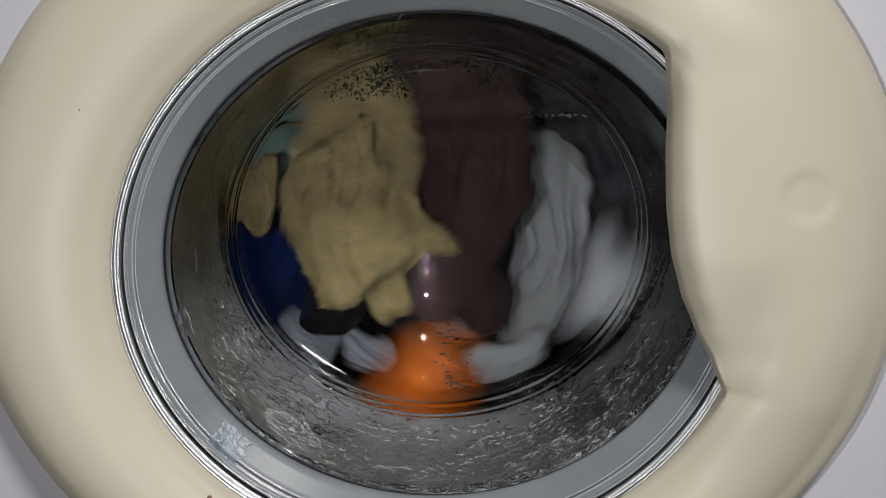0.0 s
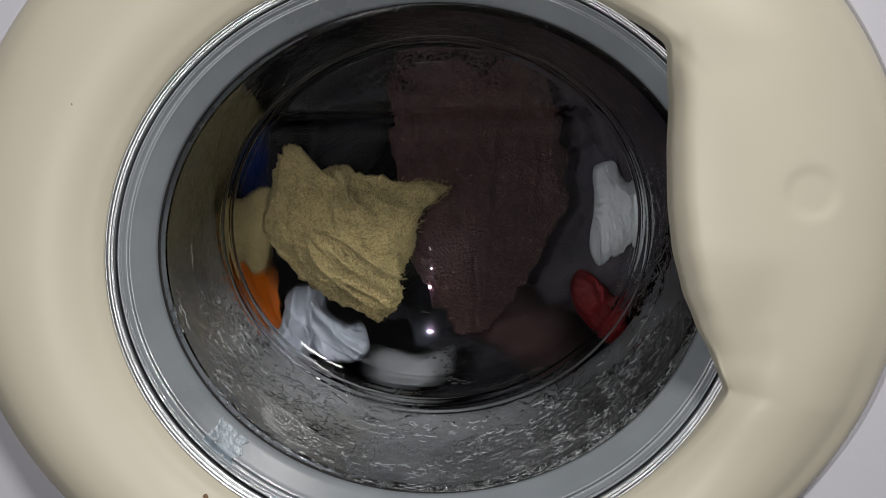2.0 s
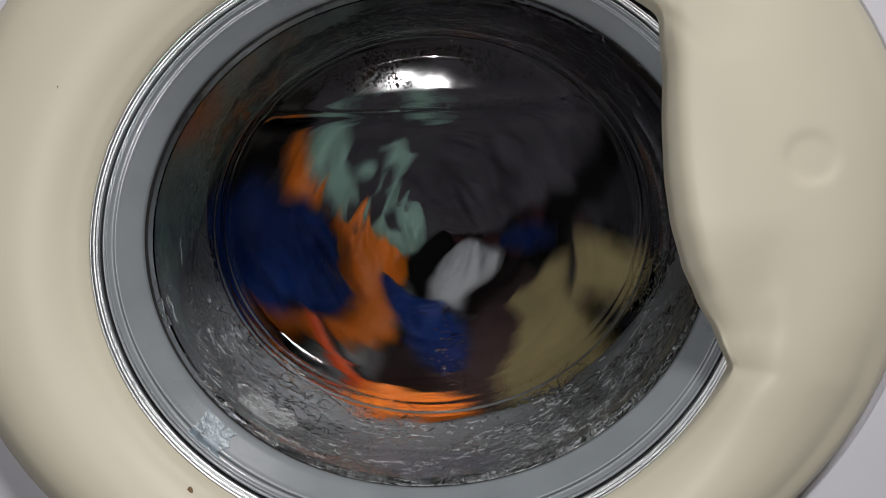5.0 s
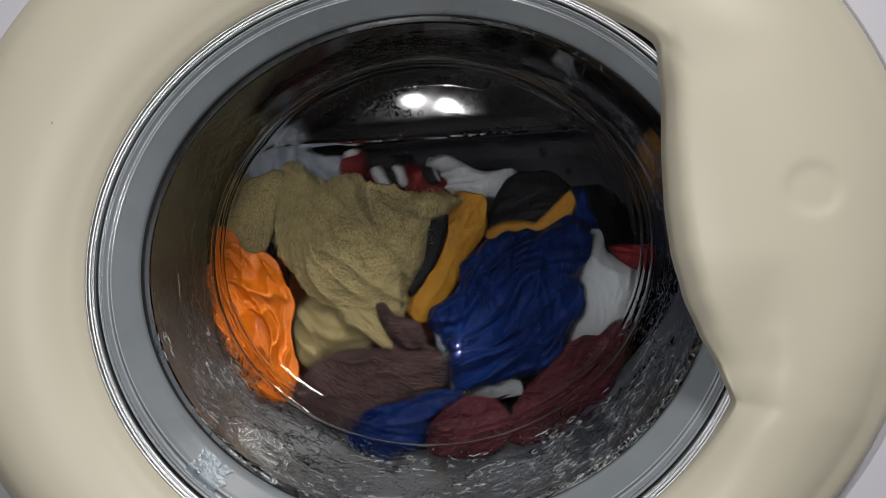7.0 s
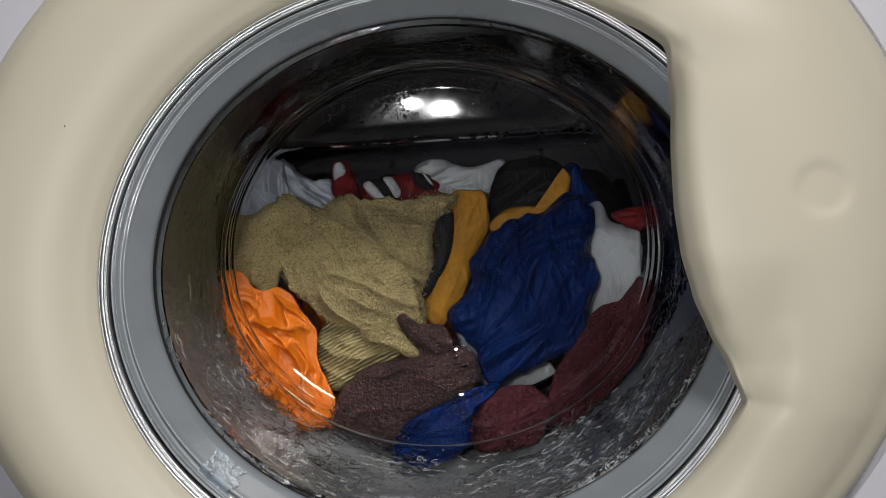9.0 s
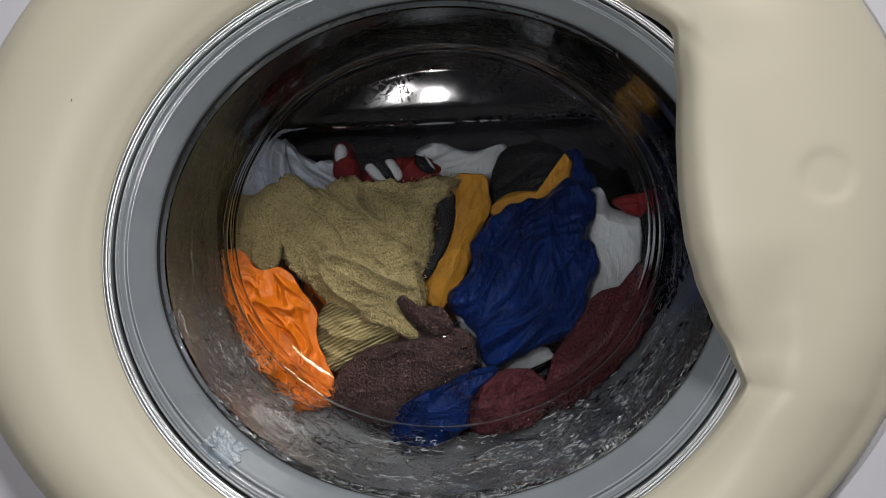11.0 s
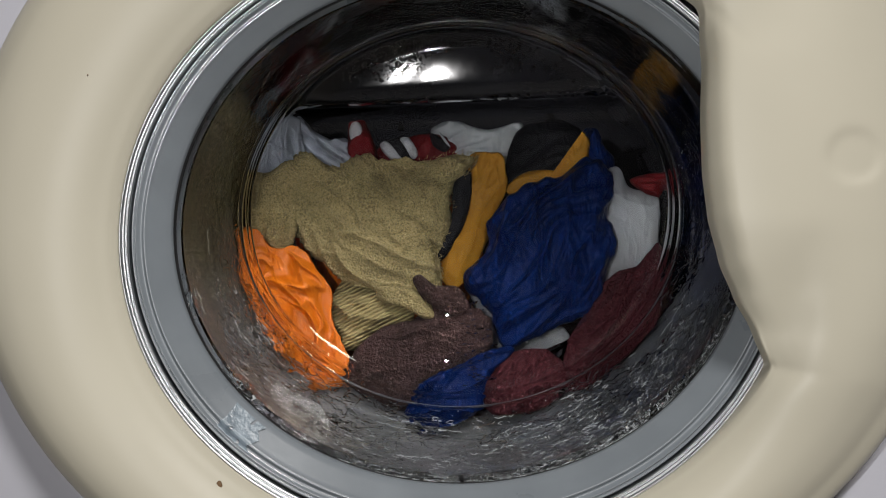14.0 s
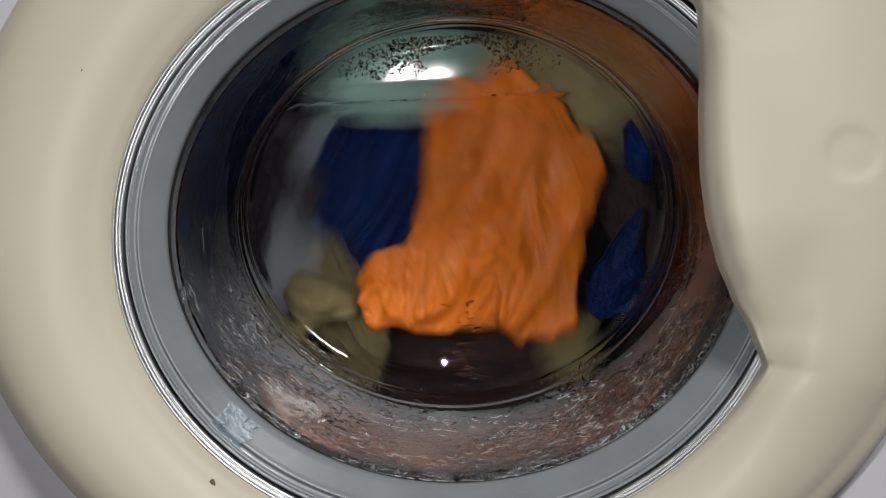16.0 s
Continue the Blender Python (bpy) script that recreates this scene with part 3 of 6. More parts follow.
fold("mustard_sheet", "back", jersey, MUSTARD, (0.0196, 0.2300, -0.0417), ((-49, 1), (-30, 12), (-1, 16), (29, 42), (47, 27), (57, 8), (35, -5), (5, -22), (-17, -33), (-32, -29), (-46, -17)), 0.012, 0.0040, 20, 40, 3, label="mustard yellow back panel")
fold("towel_flap", "corner", towel, BEIGE, (-0.1114, 0.1240, 0.0090), ((-18, 22), (-2, 24), (16, 29), (15, 0), (11, -20), (1, -26), (-5, -20), (-18, -9)), 0.016, 0.0030, 80, 40, 4)
fold("towel_tip", "corner", towel, BEIGE, (-0.0308, 0.1200, -0.0507), ((-20, 11), (1, 10), (13, -2), (16, -9), (9, -9), (-3, -2), (-17, 2)), 0.012, 0.0020, -50, 50, 5)
fold("towel_hem", "hem", towel, HEM, (-0.0578, 0.1340, -0.0564), ((-23, 10), (-12, 22), (9, 16), (26, 7), (25, -8), (6, -13), (-10, -24), (-21, -10)), 0.020, 0.0030, -20, 60, 6, label="ribbed khaki hem")
fold("orange_main", "bundle", jacket, ORANGE, (-0.1034, 0.1220, -0.0488), ((-32, 48), (-19, 49), (-12, 36), (2, 35), (14, 25), (25, 10), (27, -14), (34, -33), (32, -48), (17, -55), (6, -51), (-8, -33), (-22, -13), (-31, 11), (-34, 32)), 0.018, 0.0056, -58, 62, 7, cross=0.5)
fold("orange_sheet", "body", jacket, ORANGE, (-0.0657, 0.1850, -0.0505), ((-29, 80), (3, 93), (27, 92), (54, 70), (75, 37), (66, 0), (58, -34), (53, -70), (22, -71), (-2, -62), (-36, -65), (-71, -55), (-76, -31), (-67, -14), (-45, -7), (-33, 38)), 0.016, 0.0042, 62, 46, 8, cross=0.4)
fold("orange_cord", "cord", jacket, RED_ORANGE, (-0.1010, 0.1900, -0.0406), ((-14, 49), (-9, 49), (-3, 22), (2, -5), (13, -32), (19, -43), (11, -40), (0, -24), (-7, -1), (-12, 26)), 0.007, 0.0010, -60, 30, 9, label="red-orange drawstring")
fold("blue_main", "bundle", blue, BLUE, (0.0505, 0.1260, -0.0222), ((-33, 20), (-17, 36), (10, 44), (29, 55), (41, 51), (42, 34), (38, 21), (43, 7), (36, -21), (24, -39), (2, -48), (-22, -55), (-32, -47), (-35, -34), (-49, -19), (-45, -10), (-34, 3)), 0.022, 0.0050, 40, 52, 10, cross=1.2)
fold("blue_top", "sleeve", blue, BLUE, (0.0841, 0.1500, 0.0340), ((-9, 17), (1, 21), (6, 7), (12, -2), (7, -23), (-7, -19), (-10, -1)), 0.016, 0.0040, 80, 50, 11)
fold("blue_low", "sleeve", blue, NAVY, (-0.0038, 0.1200, -0.1038), ((-30, -9), (-21, 6), (-1, 17), (23, 26), (34, 24), (19, 8), (14, -10), (1, -21), (-13, -24), (-26, -20)), 0.016, 0.0040, 30, 46, 12, label="darker soaked sleeve")
fold("brown_main", "fold", brown, BROWN, (-0.0275, 0.1240, -0.0824), ((-43, -14), (-37, 2), (-21, 16), (-3, 22), (17, 31), (37, 27), (46, 17), (43, 3), (26, -8), (7, -19), (-8, -30), (-25, -28), (-39, -20)), 0.022, 0.0030, 25, 40, 13)
fold("brown_tongue", "corner", brown, BROWN, (-0.0132, 0.1170, -0.0456), ((-15, 9), (-10, 12), (-2, 6), (12, 4), (18, -8), (8, -13), (-2, -7), (-9, -2)), 0.010, 0.0020, -40, 50, 14)
fold("brown_sheet", "body", brown, BROWN, (-0.0182, 0.2000, -0.0598), ((-52, 83), (-11, 99), (35, 87), (55, 43), (54, -18), (31, -60), (8, -91), (-21, -95), (-45, -51), (-54, 3)), 0.018, 0.0040, 80, 30, 15)
fold("maroon_right", "fold", maroon, MAROON, (0.0915, 0.1220, -0.0674), ((-32, -19), (-26, -3), (-7, 25), (12, 35), (26, 45), (28, 25), (25, 2), (14, -12), (2, -24), (-14, -36), (-29, -38)), 0.018, 0.0040, 48, 60, 16)
fold("maroon_left", "fold", maroon, MAROON, (0.0346, 0.1210, -0.1001), ((-22, 1), (-10, 17), (8, 21), (21, 15), (25, -3), (11, -17), (-10, -20), (-23, -15)), 0.016, 0.0035, 40, 60, 17)
fold("mustard_band", "band", jersey, MUSTARD, (0.0076, 0.1370, -0.0025), ((-3, 40), (15, 42), (20, 29), (19, 18), (12, 4), (9, -12), (-5, -34), (-12, -40), (-20, -37), (-20, -22), (-11, -8), (-3, 19)), 0.012, 0.0020, 62, 40, 18, label="mustard yellow band")
fold("black_trim", "trim", jersey, BLACK, (-0.0045, 0.1310, -0.0025), ((1, 27), (10, 29), (9, 5), (0, -15), (-7, -25), (-10, -22), (-3, -8), (0, 9)), 0.006, 0.0010, 70, 60, 19, label="black hem tape")
fold("black_body", "body", jersey, BLACK, (0.0497, 0.1600, 0.0369), ((-24, -11), (-18, 10), (-10, 22), (3, 26), (21, 22), (28, 11), (25, -6), (10, -24), (-11, -26), (-23, -22)), 0.022, 0.0040, 10, 40, 20)
fold("mustard_cuff", "cuff", jersey, MUSTARD, (0.0546, 0.1410, 0.0233), ((-26, -5), (-14, 4), (0, 5), (14, 3), (22, 14), (21, 28), (25, 19), (23, 7), (14, -2), (0, -1), (-14, -2), (-23, -10)), 0.008, 0.0010, 20, 60, 21, label="mustard yellow cuff")
fold("dark_sheet", "body", jersey, CHARCOAL, (-0.0062, 0.2600, -0.0323), ((-94, 64), (-42, 91), (30, 92), (79, 51), (91, -14), (62, -78), (3, -106), (-47, -76), (-82, -24)), 0.020, 0.0060, 55, 30, 22, label="charcoal back of the shirt")
fold("maroon_sheet", "body", maroon, MAROON, (0.0505, 0.2100, -0.0583), ((-83, 14), (-52, 27), (-17, 36), (18, 53), (55, 46), (82, 19), (82, -19), (46, -38), (22, -24), (-20, -40), (-51, -46), (-82, -28)), 0.018, 0.0040, 15, 36, 23)
fold("towel_sheet", "body", towel, BEIGE, (-0.0610, 0.2050, -0.0431), ((-42, 68), (-26, 89), (11, 93), (32, 62), (41, 18), (37, -25), (52, -40), (30, -54), (31, -80), (13, -87), (-8, -53), (-39, -42), (-51, -16), (-46, 21), (-35, 46)), 0.018, 0.0050, -50, 30, 24)
fold("white_right", "fold", white_shirt, WHITE, (0.0973, 0.1420, -0.0056), ((-14, 26), (-1, 35), (6, 22), (23, 15), (24, -13), (8, -28), (-13, -37), (-19, -22), (-15, 2)), 0.020, 0.0030, 80, 40, 25)
fold("white_back", "sleeve", white_shirt, WHITE, (0.0103, 0.1800, 0.0523), ((-30, 9), (-15, 16), (7, 8), (29, 12), (25, -10), (6, -20), (-23, -15)), 0.016, 0.0040, 15, 44, 26)
fold("white_sheet", "body", white_shirt, WHITE, (0.0271, 0.2250, -0.0578), ((-40, 67), (-14, 74), (25, 65), (44, 39), (43, -7), (29, -50), (-1, -93), (-26, -96), (-21, -42), (-13, 1), (-26, 42)), 0.016, 0.0050, 75, 30, 27)
fold("white_peep", "hem", white_shirt, WHITE, (0.0293, 0.1500, -0.0654), ((-27, 25), (-21, 31), (-11, 14), (-5, -7), (15, -10), (32, -3), (35, -13), (7, -19), (-8, -16), (-18, -3)), 0.010, 0.0020, 10, 40, 28)
fold("pale_left", "fold", pale_shirt, PALE, (-0.1136, 0.1500, 0.0487), ((-19, -14), (-14, 4), (-9, 20), (11, 21), (15, 10), (17, -16), (-1, -24)), 0.020, 0.0040, 85, 46, 29)
fold("pale_mid", "sleeve", pale_shirt, PALE, (-0.0890, 0.1650, 0.0505), ((-17, 24), (-10, 15), (5, 5), (16, 5), (19, -13), (4, -20), (-16, -15)), 0.018, 0.0050, -40, 48, 30)
fold("pale_sheet", "body", pale_shirt, PALE, (-0.0654, 0.2150, -0.0035), ((-42, 34), (-12, 48), (24, 54), (33, 28), (44, -5), (36, -33), (21, -51), (-8, -50), (-30, -31), (-25, -2), (-41, 9)), 0.018, 0.0070, -40, 44, 31)
fold("striped_left", "fold", striped, RED, (-0.0642, 0.1680, 0.0527), ((-9, 11), (-4, 15), (2, 14), (9, -3), (8, -19), (-7, -19)), 0.016, 0.0030, 60, 50, 32)
fold("striped_mid", "fold", striped, RED, (-0.0308, 0.1720, 0.0444), ((-27, 3), (-10, 11), (12, 14), (26, 7), (28, -9), (-4, -15), (-24, -10)), 0.016, 0.0030, 30, 50, 33)
fold("stripe_0", "stripe", striped, WHITE, (-0.0443, 0.1580, 0.0446), ((-7, 5), (-2, 7), (8, -4), (4, -6), (-3, -2)), 0.006, 0.0005, 60, 50, 34)
fold("stripe_1", "stripe", striped, WHITE, (-0.0317, 0.1580, 0.0483), ((-6, 5), (0, 6), (5, -4), (1, -7)), 0.006, 0.0005, 60, 50, 35)
fold("stripe_2", "stripe", striped, BLACK, (-0.0379, 0.1580, 0.0465), ((-8, 5), (0, 6), (7, -5), (1, -6)), 0.006, 0.0005, 60, 50, 36)
fold("stripe_3", "stripe", striped, WHITE, (-0.0661, 0.1580, 0.0604), ((-4, 2), (0, 6), (4, 2), (3, -4), (-3, -6)), 0.006, 0.0005, 60, 50, 37)
fold("stripe_4", "stripe", striped, BLACK, (-0.0135, 0.1580, 0.0500), ((-6, 6), (0, 4), (7, -2), (3, -6), (-4, -2)), 0.006, 0.0005, 60, 50, 38)
fold("stripe_5", "stripe", striped, WHITE, (-0.0090, 0.1580, 0.0512), ((-4, 6), (1, 0), (3, -4), (0, -2)), 0.006, 0.0005, 60, 50, 39)
fold("striped_right", "cuff", striped, RED, (0.1161, 0.1340, 0.0156), ((-12, 4), (8, 7), (9, -1), (4, -8), (-9, -2)), 0.012, 0.0020, 10, 60, 40)
fold("mint_main", "body", mint, MINT, (-0.0372, 0.2400, -0.0235), ((-62, 24), (-39, 45), (4, 63), (50, 50), (55, 21), (39, 1), (17, -16), (17, -55), (-2, -68), (-29, -42), (-49, -23)), 0.016, 0.0060, 55, 34, 41)
fold("mint_sleeve", "sleeve", mint, MINT, (0.0181, 0.2400, -0.0168), ((-37, 25), (3, 31), (35, 10), (34, -18), (1, -33), (-35, -16)), 0.018, 0.0050, 20, 40, 42)


def stitches():
    """A short row of stitches on the front of the orange garment."""
    bm = bmesh.new()
    for i in range(17):
        u = i / 16
        x, z = -0.024 + 0.037 * u, -0.016 + 0.034 * u + 0.003 * math.sin(3 * u)
        bmesh.ops.create_icosphere(bm, subdivisions=1, radius=0.0007, matrix=Matrix.Translation((x, -0.0125, z)) @ Matrix.Rotation(0.75, 4, "Y") @ Matrix.Diagonal((1.5, 3.0, 0.8, 1)))
    part("seam", bm, RED_ORANGE, PIECES["orange_sheet"][0], "darker stitched seam")


stitches()


# ---- wet residue, drops and specks ----
def bowl_normal(u, a):
    p = Vector(bowl_point(u, a))
    d1 = Vector(bowl_point(min(0.999, u + 0.004), a)) - p
    d2 = Vector(bowl_point(u, a + 0.01)) - p
    nrm = d1.cross(d2)
    if nrm.length < 1e-9:
        return p, Vector((0, -1, 0)), Vector((1, 0, 0))
    nrm.normalize()
    inward = Vector((0.0, -0.1, Z0)) - p
    return p, (nrm if nrm.dot(inward) > 0 else -nrm), d2.normalized()


def blob(bm, p, nrm, tan, rx, ry, h, seed, seg=9):
    """A flat irregular drop on a surface."""
    bi = nrm.cross(tan)
    rows = []
    for s, hh in ((1.0, 0.0), (0.75, 0.65), (0.35, 1.0)):
        row = []
        for i in range(seg):
            a = 2 * math.pi * i / seg
            k = 1 + 0.45 * noise.noise(Vector((math.cos(a) * 1.5, math.sin(a) * 1.5, seed)))
            row.append(bm.verts.new(p + tan * (rx * s * k * math.cos(a)) + bi * (ry * s * k * math.sin(a)) + nrm * (h * hh)))
        rows.append(row)
    for r0, r1 in zip(rows, rows[1:]):
        for i in range(seg):
            bm.faces.new((r0[i], r0[(i + 1) % seg], r1[(i + 1) % seg], r1[i]))
    bm.faces.new(rows[-1])
    bm.faces.new(rows[0][::-1])


def residue():
    rnd = random.Random(5)
    bm, wet = bmesh.new(), bmesh.new()
    for k in range(2000):
        pick = rnd.random()
        a = rnd.gauss(math.pi, 0.85) if pick < 0.62 else rnd.gauss(math.pi * 1.36, 0.12) if pick < 0.80 else rnd.uniform(0, 2 * math.pi)
        u = rnd.uniform(0.06, 0.46)
        if noise.noise(Vector((a * 5.0, u * 9, 1.0))) < rnd.uniform(-0.25, 0.45):
            continue
        p, nrm, tan = bowl_normal(u, a)
        rx, ry = rnd.uniform(0.0003, 0.0007), rnd.uniform(0.00025, 0.0005)
        turn = rnd.gauss(0, 1.5)
        tan = (tan * math.cos(turn) + nrm.cross(tan) * math.sin(turn)).normalized()
        if rnd.random() < 0.55:
            blob(bm, p + nrm * 0.0001, nrm, tan, rx * 0.7, ry * 1.1, 0.00025, k * 1.3, 6)
        else:
            blob(wet, p + nrm * 0.0001, nrm, tan, rx * 1.3, ry * 2.0, 0.0003, k * 1.3, 7)
    # wriggling raised edges of the water film, gathered in patches, glints painted white
    for k in range(430):
        pick = rnd.random()
        a0 = rnd.gauss(math.pi, 0.5) if pick < 0.55 else rnd.gauss(math.pi * 0.76, 0.16) if pick < 0.85 else rnd.gauss(math.pi * 1.36, 0.13)
        u0 = rnd.uniform(0.07, 0.42)
        if noise.noise(Vector((a0 * 5.0, u0 * 9, 1.0))) < rnd.uniform(-0.35, 0.3):
            continue
        p, nrm, tan = bowl_normal(u0, a0)
        bi = nrm.cross(tan)
        head, bend = rnd.uniform(0, 6.3), rnd.choice((-1, 1)) * rnd.uniform(0.05, 0.5)
        wid = rnd.uniform(0.00022, 0.00042)
        x = z = 0.0
        prev = None
        for step in range(rnd.randint(7, 24)):
            head += bend * 0.5 + 1.1 * noise.noise(Vector((step * 0.35, k * 2.3, 0)))
            x, z = x + 0.00042 * math.cos(head), z + 0.00030 * math.sin(head)
            q = p + tan * x + bi * z
            w = wid * (0.55 + 0.9 * abs(noise.noise(Vector((step * 0.3, k * 1.1, 7)))))
            side = (bi * math.cos(head) - tan * math.sin(head)) * w
            cur = [bm.verts.new(q - side + nrm * 0.0001), bm.verts.new(q - side * 0.5 + nrm * 0.00045), bm.verts.new(q + side * 0.5 + nrm * 0.00045), bm.verts.new(q + side + nrm * 0.0001)]
            if prev:
                for c in range(3):
                    bm.faces.new((prev[c], prev[c + 1], cur[c + 1], cur[c]))
            prev = cur
    # long wiggling white runs along the bowl's wall, for faint arcs in the glass
    for k in range(12):
        a0, u0 = rnd.gauss(math.pi, 0.7), rnd.choice((0.1, 0.16, 0.24, 0.30, 0.36, 0.41)) + rnd.gauss(0, 0.015)
        steps = rnd.randint(8, 36)
        wid = rnd.uniform(0.00012, 0.00035)
        left, prev = [], None
        for s in range(steps):
            a = a0 + s * 0.007
            u = u0 + 0.010 * noise.noise(Vector((s * 0.22, k * 3.7, 0))) + 0.004 * noise.noise(Vector((s * 0.8, k * 3.7, 5)))
            p, nrm, tan = bowl_normal(min(0.45, max(0.03, u)), a)
            bi = nrm.cross(tan)
            w = wid * (0.4 + abs(noise.noise(Vector((s * 0.35, k, 9)))) * 2.5)
            cur = [bm.verts.new(p + bi * w + nrm * 0.0001), bm.verts.new(p + nrm * 0.0004), bm.verts.new(p - bi * w + nrm * 0.0001)]
            if prev:
                bm.faces.new((prev[0], prev[1], cur[1], cur[0]))
                bm.faces.new((prev[1], prev[2], cur[2], cur[1]))
            prev = cur
    tagged(part("soap_residue_and_glints", bm, RESIDUE, None), "white soapy residue dried on the glass, with water film glints painted in white", "residue", kind="stuff")
    # fine drops on the slanted upper facet
    for k in range(2200):
        x, z = rnd.gauss(-0.004, 0.034), 0.078 + 0.022 * rnd.random() ** 0.7
        a = math.atan2(x - BASE[0], z - BASE[1])
        rr = math.hypot((x - BASE[0]) / BASE[2], (z - BASE[1]) / BASE[3])
        if rr > 0.92 or noise.noise(Vector((x * 40, z * 40, 3))) < -0.35:
            continue
        u = 0.57 + (0.93 - rr) / 0.07 * 0.06 if rr > 0.86 else 0.63 + (0.86 - rr) / 0.26 * 0.12 if rr > 0.6 else 0.75 + (0.60 - rr) / 0.32 * 0.13
        a = math.atan2((x - BASE[0]) / BASE[2], (z - BASE[1]) / BASE[3])
        p, nrm, tan = bowl_normal(u, a)
        r = rnd.uniform(0.00022, 0.00062) * (2.0 if rnd.random() < 0.08 else 1)
        blob(wet, p + nrm * 0.0001, nrm, tan, r, r * 1.1, r * 0.24, k * 0.7, 8)
    # a wet patch low on the dome
    for k in range(60):
        x, z = rnd.gauss(0.008, 0.006), rnd.uniform(-0.098, -0.048)
        rr = math.hypot((x - BASE[0]) / BASE[2], (z - BASE[1]) / BASE[3])
        u = 0.57 + (0.93 - rr) / 0.07 * 0.06 if rr > 0.86 else 0.63 + (0.86 - rr) / 0.26 * 0.12 if rr > 0.6 else 0.75 + (0.60 - rr) / 0.32 * 0.13
        p, nrm, tan = bowl_normal(u, math.atan2((x - BASE[0]) / BASE[2], (z - BASE[1]) / BASE[3]))
        blob(wet, p + nrm * 0.0001, nrm, tan, rnd.uniform(0.0005, 0.0022), rnd.uniform(0.0003, 0.0007), 0.00006, k * 2.1, 9)
    ob = tagged(part("water_drops", wet, WATER, None), "clear water drops clinging to the glass bowl", "water", kind="stuff")
    ob.visible_shadow = False


residue()
specks()


# ---- movement ----
def tumble(key, keys):
    """Rows for a piece from a few places (seconds, x, y, z, extra turn): it goes round the drum's axis clockwise, back again
    where the drum reverses, and turns as it goes."""
    ob, home = PIECES[key]
    home_a = math.degrees(math.atan2(home[0], home[2]))
    rows, prev = [], None
    pts = []
    for t, x, y, z, o in keys:
        a, r = math.degrees(math.atan2(x, z)), math.hypot(x, z)
        if prev is not None:
            t0, a0 = prev
            d = (a - a0) % 360
            if t > 14.5:
                d = d - 360 if d > 25 else d
            elif t > 6.9 or d > 285:
                d = d - 360 if d > 180 else d
            if 4.5 < t < 6.6:
                d += 720
            a = a0 + d
        prev = (t, a)
        pts.append((t, a, r, y, o))
    for (t0, a0, r0, y0, o0), (t1, a1, r1, y1, o1) in zip(pts, pts[1:]):
        steps = max(1, round((t1 - t0) / 0.1)) if (t1 < 8.5 or t1 > 14.8) else 1
        for s in range(steps):
            u = s / steps
            rows.append((t0 + (t1 - t0) * u, a0 + (a1 - a0) * u, r0 + (r1 - r0) * u, y0 + (y1 - y0) * u, o0 + (o1 - o0) * u))
    rows.append(pts[-1])
    turn0 = round((rows[[i for i, q in enumerate(rows) if q[0] >= 8.0][0]][1] - home_a) / 360) * 360
    walk(ob, [(t, pose(r * math.sin(radians(a)), y, r * math.cos(radians(a)), 0, a - home_a - turn0 + o, 0)) for t, a, r, y, o in rows])


